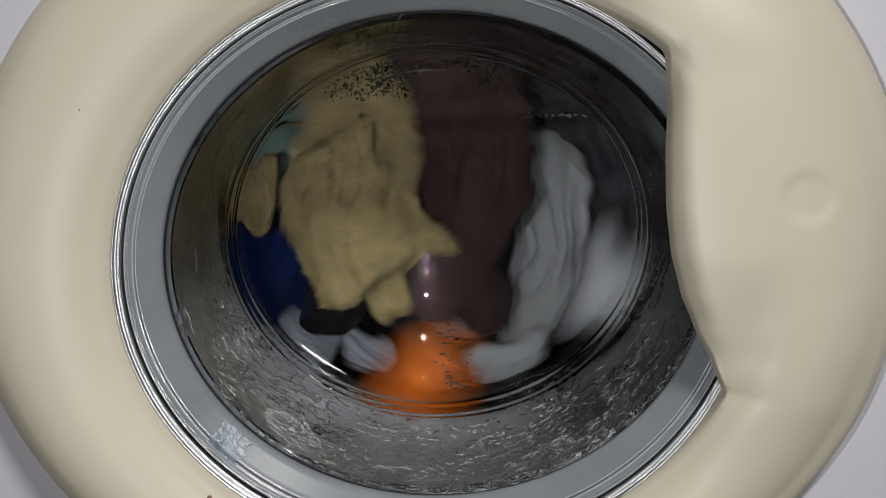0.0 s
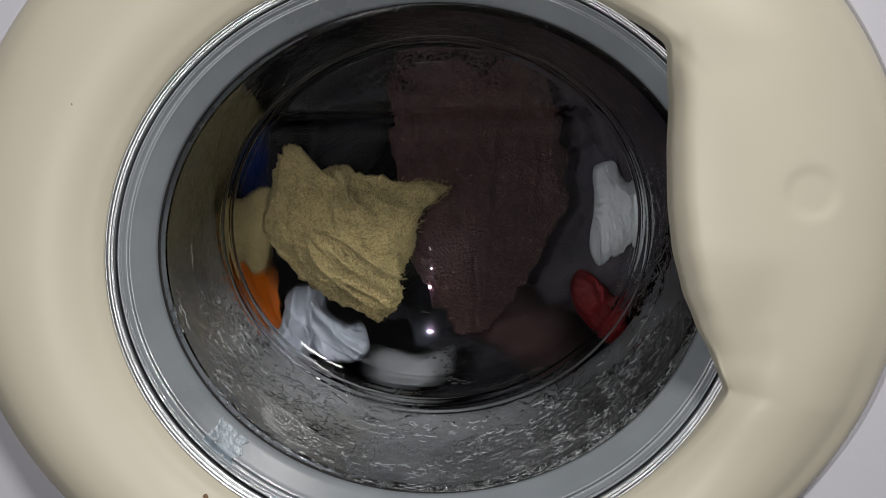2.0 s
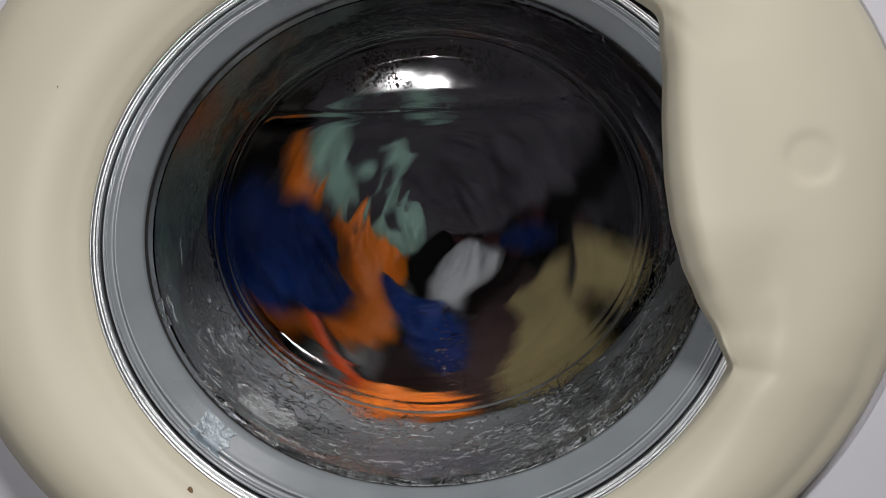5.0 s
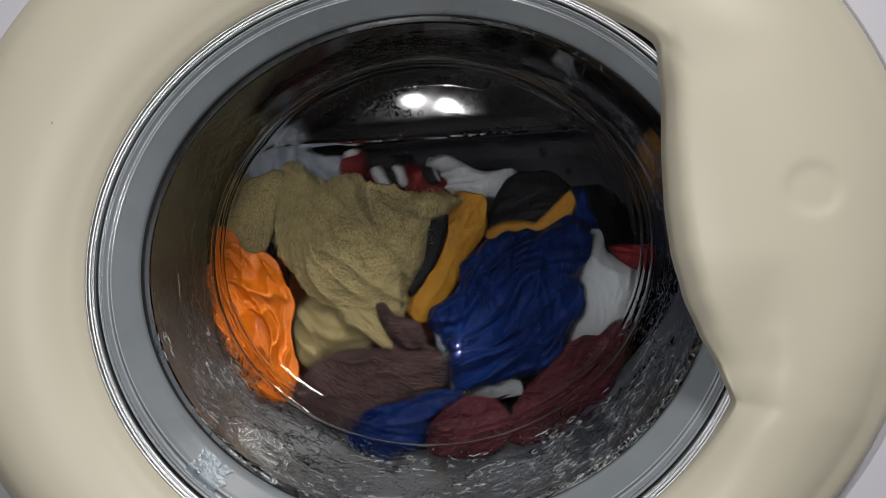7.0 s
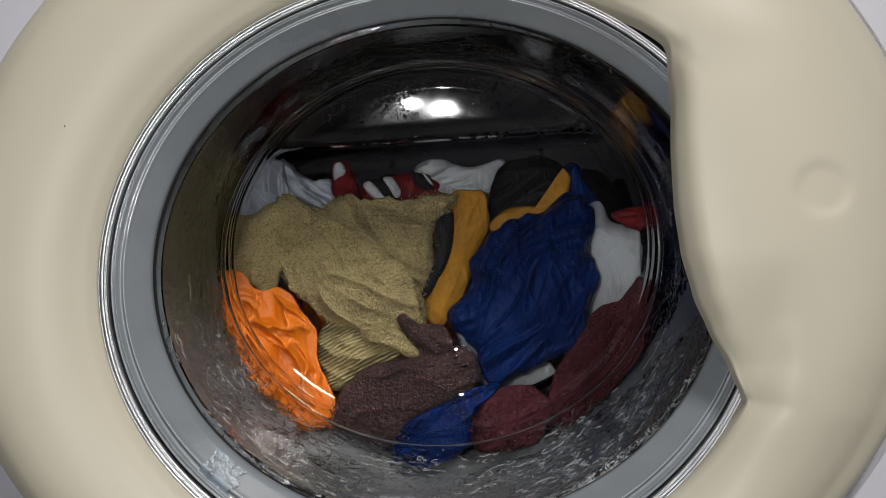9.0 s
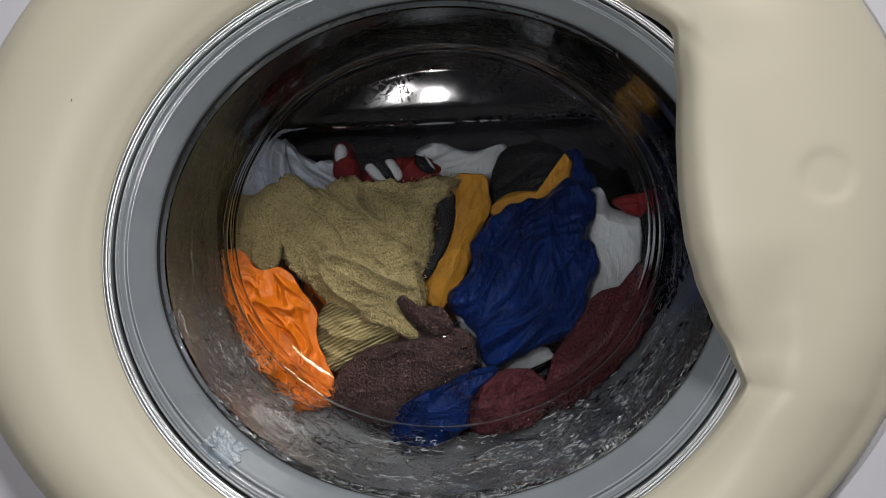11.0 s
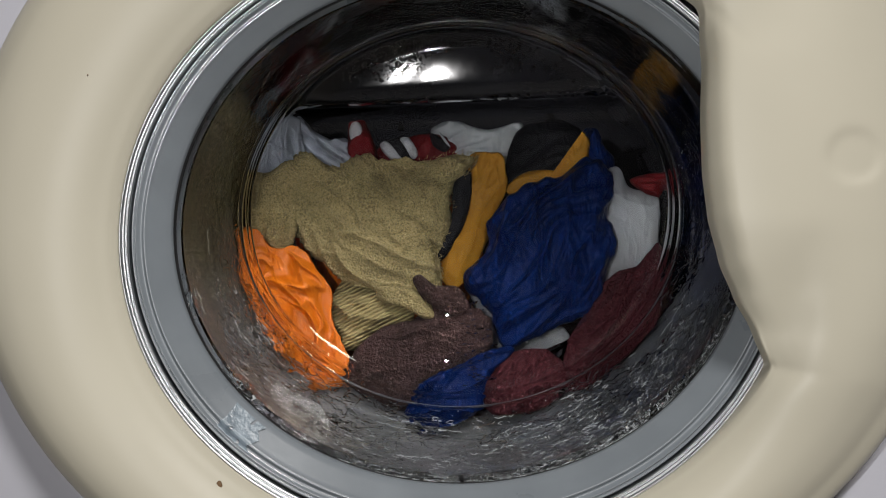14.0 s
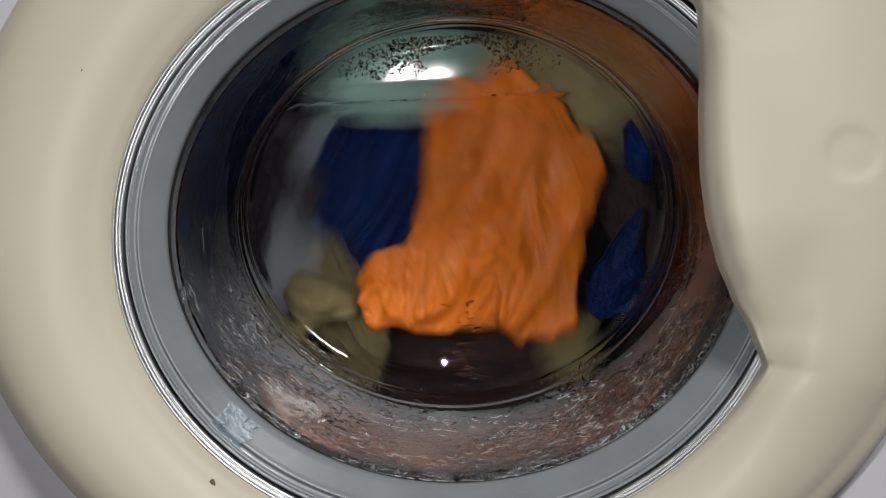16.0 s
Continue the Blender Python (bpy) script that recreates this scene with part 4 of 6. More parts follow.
def motions():
    # the drum turns clockwise, rocks to rest and then turns the other way
    spin = [(0.1 * i, 360 * 0.1 * i / 0.97) for i in range(66)]
    a = spin[-1][1]
    spin += [(6.7, a + 50), (7.0, a + 90), (7.3, a + 104), (7.5, a + 107), (8.0, a + 100), (14.8, a + 100), (14.9, a + 94), (15.0, a + 79), (15.1, a + 62), (15.2, a + 43),
             (15.3, a + 18), (15.4, a - 10), (15.5, a - 40), (15.6, a - 75), (15.7, a - 111), (15.8, a - 148), (15.9, a - 185), (16.0, a - 222)]
    walk(drum_ob, [(t, pose(0, 0.156, Z0, 0, q, 0)) for t, q in spin])
    tumble("towel_main", [(0.0, -0.049, 0.135, 0.004, 45), (0.5, -0.095, 0.135, -0.052, 99), (1.0, -0.096, 0.135, 0.023, 36), (1.5, -0.083, 0.189, -0.100, 60), (2.0, -0.051, 0.135, -0.004, 14), (2.5, -0.085, 0.144, -0.045, 53), (3.0, -0.033, 0.144, -0.046, 104), (3.5, -0.097, 0.135, -0.031, 88), (4.0, 0.004, 0.198, -0.082, 93), (6.5, -0.130, 0.165, -0.008, 83), (7.0, -0.042, 0.131, 0.009, 0), (7.3, -0.043, 0.131, 0.002, 0), (7.5, -0.043, 0.131, -0.003, 0), (7.8, -0.043, 0.131, 0.000, 0), (8.0, -0.043, 0.131, 0.000, 0), (14.8, -0.043, 0.131, 0.000, 0), (14.9, -0.043, 0.131, -0.005, 0), (15.0, -0.041, 0.131, -0.014, 0), (15.1, -0.035, 0.131, -0.026, 0), (15.2, -0.024, 0.131, -0.036, 0), (15.3, -0.008, 0.131, -0.042, 0), (15.5, -0.121, 0.300, 0.072, 0), (16.0, -0.153, 0.300, 0.048, 0)])
    tumble("towel_front", [(0.0, -0.057, 0.126, 0.006, 31), (0.5, -0.101, 0.126, -0.046, 82), (1.0, -0.104, 0.126, 0.025, 24), (1.5, -0.091, 0.180, -0.104, 46), (2.0, -0.059, 0.126, -0.008, 5), (2.5, -0.093, 0.135, -0.046, 39), (3.0, -0.042, 0.135, -0.043, 83), (3.5, -0.104, 0.126, -0.026, 71), (4.0, -0.004, 0.189, -0.088, 75), (6.5, -0.135, 0.156, -0.001, 68), (7.0, -0.055, 0.121, -0.001, 0), (7.3, -0.055, 0.121, -0.010, 0), (7.5, -0.053, 0.121, -0.015, 0), (7.8, -0.054, 0.121, -0.012, 0), (8.0, -0.054, 0.121, -0.012, 0), (14.8, -0.054, 0.121, -0.012, 0), (14.9, -0.052, 0.121, -0.018, 0), (15.0, -0.047, 0.121, -0.030, 0), (15.1, -0.036, 0.121, -0.042, 0), (15.2, -0.021, 0.121, -0.052, 0), (15.3, 0.002, 0.121, -0.055, 0), (15.5, -0.107, 0.311, 0.049, 0), (16.0, -0.084, 0.215, -0.060, 53)])
    tumble("mustard_sheet", [(0.0, 0.096, 0.323, 0.025, 0), (0.5, 0.001, 0.323, 0.032, 0), (1.0, -0.047, 0.155, -0.063, -1), (1.5, -0.046, 0.135, 0.051, -162), (2.0, 0.082, 0.323, 0.041, 0), (2.5, -0.013, 0.198, 0.082, -171), (3.0, 0.079, 0.323, 0.012, 0), (3.5, 0.057, 0.189, 0.007, 146), (4.0, 0.076, 0.323, 0.008, 0), (6.5, 0.054, 0.323, 0.056, 0), (7.0, 0.011, 0.230, -0.045, 0), (7.3, 0.018, 0.230, -0.042, 0), (7.5, 0.022, 0.230, -0.040, 0), (7.8, 0.020, 0.230, -0.042, 0), (8.0, 0.020, 0.230, -0.042, 0), (14.8, 0.020, 0.230, -0.042, 0), (14.9, 0.024, 0.230, -0.039, 0), (15.0, 0.033, 0.230, -0.032, 0), (15.1, 0.041, 0.230, -0.022, 0), (15.2, 0.046, 0.230, -0.007, 0), (15.3, 0.044, 0.230, 0.012, 0), (15.5, -0.124, 0.323, 0.059, 0), (16.0, -0.157, 0.323, 0.035, 0)])
    tumble("towel_flap", [(0.0, -0.122, 0.153, 0.025, -6), (0.5, -0.099, 0.144, -0.012, 11), (1.0, -0.115, 0.144, 0.057, -21), (1.5, 0.039, 0.334, 0.016, 0), (2.0, -0.122, 0.144, -0.002, 5), (2.5, -0.131, 0.153, -0.026, 35), (3.0, 0.097, 0.334, 0.020, 0), (3.5, 0.121, 0.225, 0.037, -158), (4.0, 0.102, 0.207, -0.037, 164), (6.5, -0.125, 0.126, 0.018, -3), (7.0, -0.108, 0.124, 0.030, 0), (7.3, -0.111, 0.124, 0.013, 0), (7.5, -0.112, 0.124, 0.001, 0), (7.8, -0.111, 0.124, 0.009, 0), (8.0, -0.111, 0.124, 0.009, 0), (14.8, -0.111, 0.124, 0.009, 0), (14.9, -0.112, 0.124, -0.005, 0), (15.0, -0.108, 0.124, -0.030, 0), (15.1, -0.094, 0.124, -0.060, 0), (15.2, -0.070, 0.124, -0.087, 0), (15.3, -0.028, 0.124, -0.108, 0), (15.5, -0.109, 0.334, 0.067, 0), (16.0, 0.069, 0.198, -0.085, 133)])
    tumble("towel_tip", [(0.0, 0.100, 0.345, 0.041, 0), (0.5, 0.002, 0.345, 0.049, 0), (1.0, 0.064, 0.345, 0.060, 0), (1.5, 0.023, 0.345, 0.025, 0), (2.0, 0.085, 0.345, 0.058, 0), (2.5, 0.017, 0.345, 0.034, 0), (3.0, 0.082, 0.345, 0.029, 0), (3.5, -0.020, 0.345, 0.039, 0), (4.0, 0.080, 0.345, 0.025, 0), (6.5, 0.057, 0.345, 0.075, 0), (7.0, -0.040, 0.120, -0.044, 0), (7.3, -0.033, 0.120, -0.050, 0), (7.5, -0.027, 0.120, -0.053, 0), (7.8, -0.031, 0.120, -0.051, 0), (8.0, -0.031, 0.120, -0.051, 0), (14.8, -0.031, 0.120, -0.051, 0), (14.9, -0.024, 0.120, -0.054, 0), (15.0, -0.012, 0.120, -0.058, 0), (15.1, 0.006, 0.120, -0.059, 0), (15.2, 0.025, 0.120, -0.054, 0), (15.3, 0.045, 0.120, -0.039, 0), (15.5, 0.054, 0.234, -0.105, 58), (16.0, -0.161, 0.345, 0.053, 0)])
    tumble("towel_hem", [(0.0, 0.118, 0.356, 0.016, 0), (0.5, 0.019, 0.356, 0.023, 0), (1.0, 0.081, 0.356, 0.035, 0), (1.5, -0.021, 0.198, -0.114, 35), (2.0, 0.103, 0.356, 0.034, 0), (2.5, 0.033, 0.356, 0.008, 0), (3.0, -0.033, 0.162, -0.077, 62), (3.5, -0.004, 0.356, 0.014, 0), (4.0, 0.066, 0.216, -0.070, 48), (6.5, 0.073, 0.356, 0.050, 0), (7.0, -0.067, 0.134, -0.044, 0), (7.3, -0.060, 0.134, -0.054, 0), (7.5, -0.054, 0.134, -0.060, 0), (7.8, -0.058, 0.134, -0.056, 0), (8.0, -0.058, 0.134, -0.056, 0), (14.8, -0.058, 0.134, -0.056, 0), (14.9, -0.050, 0.134, -0.063, 0), (15.0, -0.035, 0.134, -0.073, 0), (15.1, -0.012, 0.134, -0.080, 0), (15.2, 0.014, 0.134, -0.079, 0), (15.3, 0.045, 0.134, -0.067, 0), (15.5, -0.111, 0.356, 0.053, 0), (16.0, -0.098, 0.189, -0.051, -16)])
    tumble("orange_main", [(0.0, -0.020, 0.205, -0.112, 115), (0.5, 0.114, 0.198, -0.023, -161), (1.0, -0.155, 0.207, -0.029, -14), (1.5, 0.082, 0.207, -0.082, -175), (2.0, -0.140, 0.189, -0.048, -6), (2.5, 0.127, 0.180, -0.076, -141), (3.0, -0.120, 0.126, -0.003, -3), (3.5, -0.042, 0.153, -0.088, 79), (4.0, -0.127, 0.153, 0.034, -30), (6.5, -0.115, 0.140, -0.052, -1), (7.0, -0.111, 0.122, -0.028, 0), (7.3, -0.105, 0.122, -0.045, 0), (7.5, -0.100, 0.122, -0.056, 0), (7.8, -0.103, 0.122, -0.049, 0), (8.0, -0.103, 0.122, -0.049, 0), (14.8, -0.103, 0.122, -0.049, 0), (14.9, -0.097, 0.122, -0.061, 0), (15.0, -0.080, 0.122, -0.081, 0), (15.1, -0.053, 0.122, -0.101, 0), (15.2, -0.017, 0.122, -0.113, 0), (15.3, 0.030, 0.122, -0.110, 0), (15.5, 0.148, 0.162, -0.031, -166), (16.0, -0.165, 0.367, 0.038, 0)])
    tumble("orange_sheet", [(0.0, 0.122, 0.379, 0.033, 0), (0.5, 0.178, 0.200, -0.013, 158), (1.0, 0.085, 0.379, 0.053, 0), (1.5, 0.042, 0.379, 0.016, 0), (2.0, 0.107, 0.379, 0.051, 0), (2.5, 0.070, 0.160, -0.050, 127), (3.0, 0.103, 0.379, 0.020, 0), (3.5, 0.021, 0.140, -0.086, 145), (4.0, -0.075, 0.150, 0.035, -52), (6.5, 0.076, 0.379, 0.069, 0), (7.0, -0.074, 0.185, -0.037, 0), (7.3, -0.067, 0.185, -0.048, 0), (7.5, -0.062, 0.185, -0.055, 0), (7.8, -0.066, 0.185, -0.050, 0), (8.0, -0.066, 0.185, -0.050, 0), (14.8, -0.066, 0.185, -0.050, 0), (14.9, -0.059, 0.185, -0.058, 0), (15.0, -0.044, 0.185, -0.070, 0), (15.1, -0.022, 0.185, -0.080, 0), (15.2, 0.005, 0.185, -0.083, 0), (15.3, 0.038, 0.185, -0.073, 0), (15.5, -0.113, 0.379, 0.072, 0), (16.0, 0.014, 0.140, -0.005, 121)])
    tumble("orange_cord", [(0.0, 0.107, 0.390, 0.043, 0), (0.5, 0.121, 0.216, 0.024, -170), (1.0, 0.069, 0.390, 0.063, 0), (1.5, 0.115, 0.216, -0.044, 137), (2.0, 0.091, 0.390, 0.061, 0), (2.5, 0.019, 0.390, 0.034, 0), (3.0, 0.088, 0.390, 0.030, 0), (3.5, 0.111, 0.162, -0.062, -121), (4.0, -0.100, 0.119, -0.067, 12), (6.5, 0.061, 0.390, 0.080, 0), (7.0, -0.107, 0.190, -0.021, 0), (7.3, -0.102, 0.190, -0.037, 0), (7.5, -0.098, 0.190, -0.048, 0), (7.8, -0.101, 0.190, -0.041, 0), (8.0, -0.101, 0.190, -0.041, 0), (14.8, -0.101, 0.190, -0.041, 0), (14.9, -0.095, 0.190, -0.053, 0), (15.0, -0.081, 0.190, -0.073, 0), (15.1, -0.056, 0.190, -0.093, 0), (15.2, -0.023, 0.190, -0.106, 0), (15.3, 0.022, 0.190, -0.106, 0), (15.5, -0.131, 0.390, 0.083, 0), (16.0, -0.168, 0.390, 0.057, 0)])
    tumble("blue_main", [(0.0, -0.137, 0.215, -0.025, -166), (0.5, 0.024, 0.300, 0.021, 0), (1.0, 0.083, 0.300, 0.032, 0), (1.5, 0.044, 0.300, -0.002, 0), (2.0, 0.102, 0.300, 0.030, 0), (2.5, 0.037, 0.300, 0.007, 0), (3.0, 0.099, 0.300, 0.002, 0), (3.5, -0.038, 0.230, 0.070, 141), (4.0, -0.009, 0.175, 0.108, -172), (6.5, -0.079, 0.165, 0.075, 120), (7.0, 0.045, 0.126, -0.031, 0), (7.3, 0.050, 0.126, -0.024, 0), (7.5, 0.052, 0.126, -0.019, 0), (7.8, 0.050, 0.126, -0.022, 0), (8.0, 0.050, 0.126, -0.022, 0), (14.8, 0.050, 0.126, -0.022, 0), (14.9, 0.053, 0.126, -0.016, 0), (15.0, 0.055, 0.126, -0.004, 0), (15.1, 0.054, 0.126, 0.013, 0), (15.2, 0.047, 0.126, 0.029, 0), (15.3, 0.031, 0.126, 0.046, 0), (15.5, -0.001, 0.155, -0.090, -136), (16.0, -0.054, 0.160, 0.031, 154)])
    tumble("blue_top", [(0.0, -0.137, 0.180, -0.009, 161), (0.5, 0.044, 0.243, -0.106, 0), (1.0, 0.068, 0.311, 0.040, 0), (1.5, 0.029, 0.311, 0.006, 0), (2.0, -0.124, 0.171, 0.047, 167), (2.5, -0.005, 0.225, -0.106, -24), (3.0, 0.086, 0.311, 0.010, 0), (3.5, -0.012, 0.311, 0.019, 0), (4.0, 0.083, 0.311, 0.005, 0), (6.5, -0.026, 0.198, 0.004, 179), (7.0, 0.089, 0.150, 0.017, 0), (7.3, 0.085, 0.150, 0.031, 0), (7.5, 0.081, 0.150, 0.040, 0), (7.8, 0.084, 0.150, 0.034, 0), (8.0, 0.084, 0.150, 0.034, 0), (14.8, 0.084, 0.150, 0.034, 0), (14.9, 0.079, 0.150, 0.044, 0), (15.0, 0.067, 0.150, 0.061, 0), (15.1, 0.047, 0.150, 0.078, 0), (15.2, 0.019, 0.150, 0.089, 0), (15.3, -0.019, 0.150, 0.089, 0), (15.5, 0.119, 0.207, -0.025, 56), (16.0, 0.114, 0.171, 0.044, -1)])
    tumble("blue_low", [(0.0, -0.129, 0.189, -0.033, -13), (0.5, 0.086, 0.234, -0.093, 44), (1.0, -0.104, 0.190, -0.092, -46), (1.5, 0.130, 0.252, -0.071, 43), (2.0, 0.106, 0.323, 0.046, 0), (2.5, 0.074, 0.127, -0.072, 37), (3.0, 0.103, 0.323, 0.017, 0), (3.5, 0.004, 0.323, 0.027, 0), (4.0, -0.052, 0.119, 0.002, -90), (6.5, -0.064, 0.175, -0.040, -106), (7.0, -0.024, 0.120, -0.101, 0), (7.3, -0.007, 0.120, -0.104, 0), (7.5, 0.003, 0.120, -0.104, 0), (7.8, -0.004, 0.120, -0.104, 0), (8.0, -0.004, 0.120, -0.104, 0), (14.8, -0.004, 0.120, -0.104, 0), (14.9, 0.009, 0.120, -0.103, 0), (15.0, 0.032, 0.120, -0.099, 0), (15.1, 0.059, 0.120, -0.085, 0), (15.2, 0.084, 0.120, -0.061, 0), (15.3, 0.102, 0.120, -0.022, 0), (15.5, 0.087, 0.140, -0.040, 67), (16.0, 0.100, 0.162, -0.035, 42)])
    tumble("brown_main", [(0.0, 0.016, 0.200, -0.029, 138), (0.5, -0.188, 0.279, -0.004, -70), (1.0, -0.031, 0.190, -0.008, 3), (1.5, -0.141, 0.225, -0.017, -24), (2.0, 0.043, 0.190, -0.068, 110), (2.5, 0.024, 0.334, 0.031, 0), (3.0, 0.089, 0.334, 0.026, 0), (3.5, -0.092, 0.215, 0.035, -43), (4.0, -0.070, 0.205, -0.070, -17), (6.5, -0.095, 0.144, -0.017, -1), (7.0, -0.043, 0.124, -0.076, 0), (7.3, -0.030, 0.124, -0.081, 0), (7.5, -0.022, 0.124, -0.084, 0), (7.8, -0.028, 0.124, -0.082, 0), (8.0, -0.028, 0.124, -0.082, 0), (14.8, -0.028, 0.124, -0.082, 0), (14.9, -0.017, 0.124, -0.085, 0), (15.0, 0.002, 0.124, -0.087, 0), (15.1, 0.028, 0.124, -0.082, 0), (15.2, 0.053, 0.124, -0.069, 0), (15.3, 0.076, 0.124, -0.041, 0), (15.5, 0.073, 0.153, -0.074, 3), (16.0, 0.110, 0.207, 0.007, -157)])
    tumble("brown_tongue", [(0.0, 0.124, 0.345, 0.014, 0), (0.5, 0.027, 0.345, 0.021, 0), (1.0, 0.088, 0.345, 0.033, 0), (1.5, 0.047, 0.345, -0.003, 0), (2.0, 0.109, 0.345, 0.031, 0), (2.5, 0.041, 0.345, 0.006, 0), (3.0, 0.106, 0.345, 0.001, 0), (3.5, 0.004, 0.345, 0.011, 0), (4.0, 0.103, 0.345, -0.003, 0), (6.5, -0.096, 0.135, 0.007, -38), (7.0, -0.022, 0.117, -0.042, 0), (7.3, -0.015, 0.117, -0.045, 0), (7.5, -0.010, 0.117, -0.046, 0), (7.8, -0.013, 0.117, -0.046, 0), (8.0, -0.013, 0.117, -0.046, 0), (14.8, -0.013, 0.117, -0.046, 0), (14.9, -0.008, 0.117, -0.047, 0), (15.0, 0.003, 0.117, -0.047, 0), (15.1, 0.017, 0.117, -0.044, 0), (15.2, 0.030, 0.117, -0.036, 0), (15.3, 0.043, 0.117, -0.021, 0), (15.5, -0.102, 0.345, 0.050, 0), (16.0, -0.136, 0.345, 0.025, 0)])
    tumble("brown_sheet", [(0.0, 0.004, 0.172, 0.037, -169), (0.5, 0.011, 0.356, 0.030, 0), (1.0, 0.020, 0.172, 0.026, 158), (1.5, 0.032, 0.356, 0.006, 0), (2.0, 0.026, 0.172, 0.025, 150), (2.5, 0.025, 0.356, 0.015, 0), (3.0, 0.070, 0.200, -0.018, 112), (3.5, -0.116, 0.190, 0.019, -62), (4.0, 0.041, 0.240, -0.102, 128), (6.5, 0.065, 0.356, 0.057, 0), (7.0, -0.029, 0.200, -0.055, 0), (7.3, -0.020, 0.200, -0.059, 0), (7.5, -0.014, 0.200, -0.061, 0), (7.8, -0.018, 0.200, -0.060, 0), (8.0, -0.018, 0.200, -0.060, 0), (14.8, -0.018, 0.200, -0.060, 0), (14.9, -0.011, 0.200, -0.062, 0), (15.0, 0.003, 0.200, -0.062, 0), (15.1, 0.021, 0.200, -0.059, 0), (15.2, 0.039, 0.200, -0.049, 0), (15.3, 0.056, 0.200, -0.028, 0), (15.5, -0.119, 0.356, 0.060, 0), (16.0, -0.030, 0.250, -0.094, 89)])
    tumble("maroon_right", [(0.0, 0.129, 0.367, 0.031, 0), (0.5, 0.029, 0.367, 0.038, 0), (1.0, 0.112, 0.190, -0.012, 90), (1.5, 0.050, 0.367, 0.013, 0), (2.0, 0.113, 0.367, 0.048, 0), (2.5, 0.043, 0.367, 0.023, 0), (3.0, 0.110, 0.367, 0.018, 0), (3.5, 0.005, 0.367, 0.028, 0), (4.0, 0.107, 0.367, 0.015, 0), (6.5, 0.031, 0.225, -0.060, -26), (7.0, 0.077, 0.122, -0.084, 0), (7.3, 0.089, 0.122, -0.071, 0), (7.5, 0.096, 0.122, -0.061, 0), (7.8, 0.091, 0.122, -0.067, 0), (8.0, 0.091, 0.122, -0.067, 0), (14.8, 0.091, 0.122, -0.067, 0), (14.9, 0.099, 0.122, -0.056, 0), (15.0, 0.109, 0.122, -0.032, 0), (15.1, 0.114, 0.122, 0.001, 0), (15.2, 0.107, 0.122, 0.038, 0), (15.3, 0.082, 0.122, 0.078, 0), (15.5, -0.103, 0.367, 0.069, 0), (16.0, -0.139, 0.367, 0.044, 0)])
    tumble("maroon_left", [(0.0, 0.035, 0.288, 0.114, 143), (0.5, 0.012, 0.379, 0.047, 0), (1.0, 0.096, 0.170, 0.022, 83), (1.5, 0.034, 0.379, 0.023, 0), (2.0, 0.098, 0.379, 0.058, 0), (2.5, 0.027, 0.379, 0.032, 0), (3.0, 0.095, 0.379, 0.027, 0), (3.5, -0.011, 0.379, 0.038, 0), (4.0, 0.092, 0.379, 0.025, 0), (6.5, 0.068, 0.379, 0.076, 0), (7.0, 0.015, 0.121, -0.105, 0), (7.3, 0.031, 0.121, -0.101, 0), (7.5, 0.041, 0.121, -0.097, 0), (7.8, 0.035, 0.121, -0.100, 0), (8.0, 0.035, 0.121, -0.100, 0), (14.8, 0.035, 0.121, -0.100, 0), (14.9, 0.047, 0.121, -0.095, 0), (15.0, 0.067, 0.121, -0.082, 0), (15.1, 0.088, 0.121, -0.059, 0), (15.2, 0.102, 0.121, -0.027, 0), (15.3, 0.105, 0.121, 0.017, 0), (15.5, -0.121, 0.379, 0.079, 0), (16.0, 0.142, 0.234, -0.050, 51)])
    tumble("mustard_band", [(0.0, 0.132, 0.390, 0.014, 0), (0.5, -0.129, 0.180, 0.034, 83), (1.0, -0.057, 0.153, -0.048, 178), (1.5, -0.075, 0.126, -0.006, -177), (2.0, 0.117, 0.390, 0.032, 0), (2.5, 0.045, 0.390, 0.005, 0), (3.0, 0.113, 0.390, 0.001, 0), (3.5, 0.005, 0.390, 0.012, 0), (4.0, 0.110, 0.390, -0.001, 0), (6.5, 0.085, 0.390, 0.050, 0), (7.0, 0.007, 0.137, -0.004, 0), (7.3, 0.008, 0.137, -0.003, 0), (7.5, 0.008, 0.137, -0.002, 0), (7.8, 0.008, 0.137, -0.003, 0), (8.0, 0.008, 0.137, -0.003, 0), (14.8, 0.008, 0.137, -0.003, 0), (14.9, 0.008, 0.137, -0.002, 0), (15.0, 0.008, 0.137, 0.000, 0), (15.1, 0.008, 0.137, 0.003, 0), (15.2, 0.006, 0.137, 0.005, 0), (15.3, 0.004, 0.137, 0.007, 0), (15.5, 0.072, 0.216, 0.113, 75), (16.0, -0.142, 0.390, 0.028, 0)])
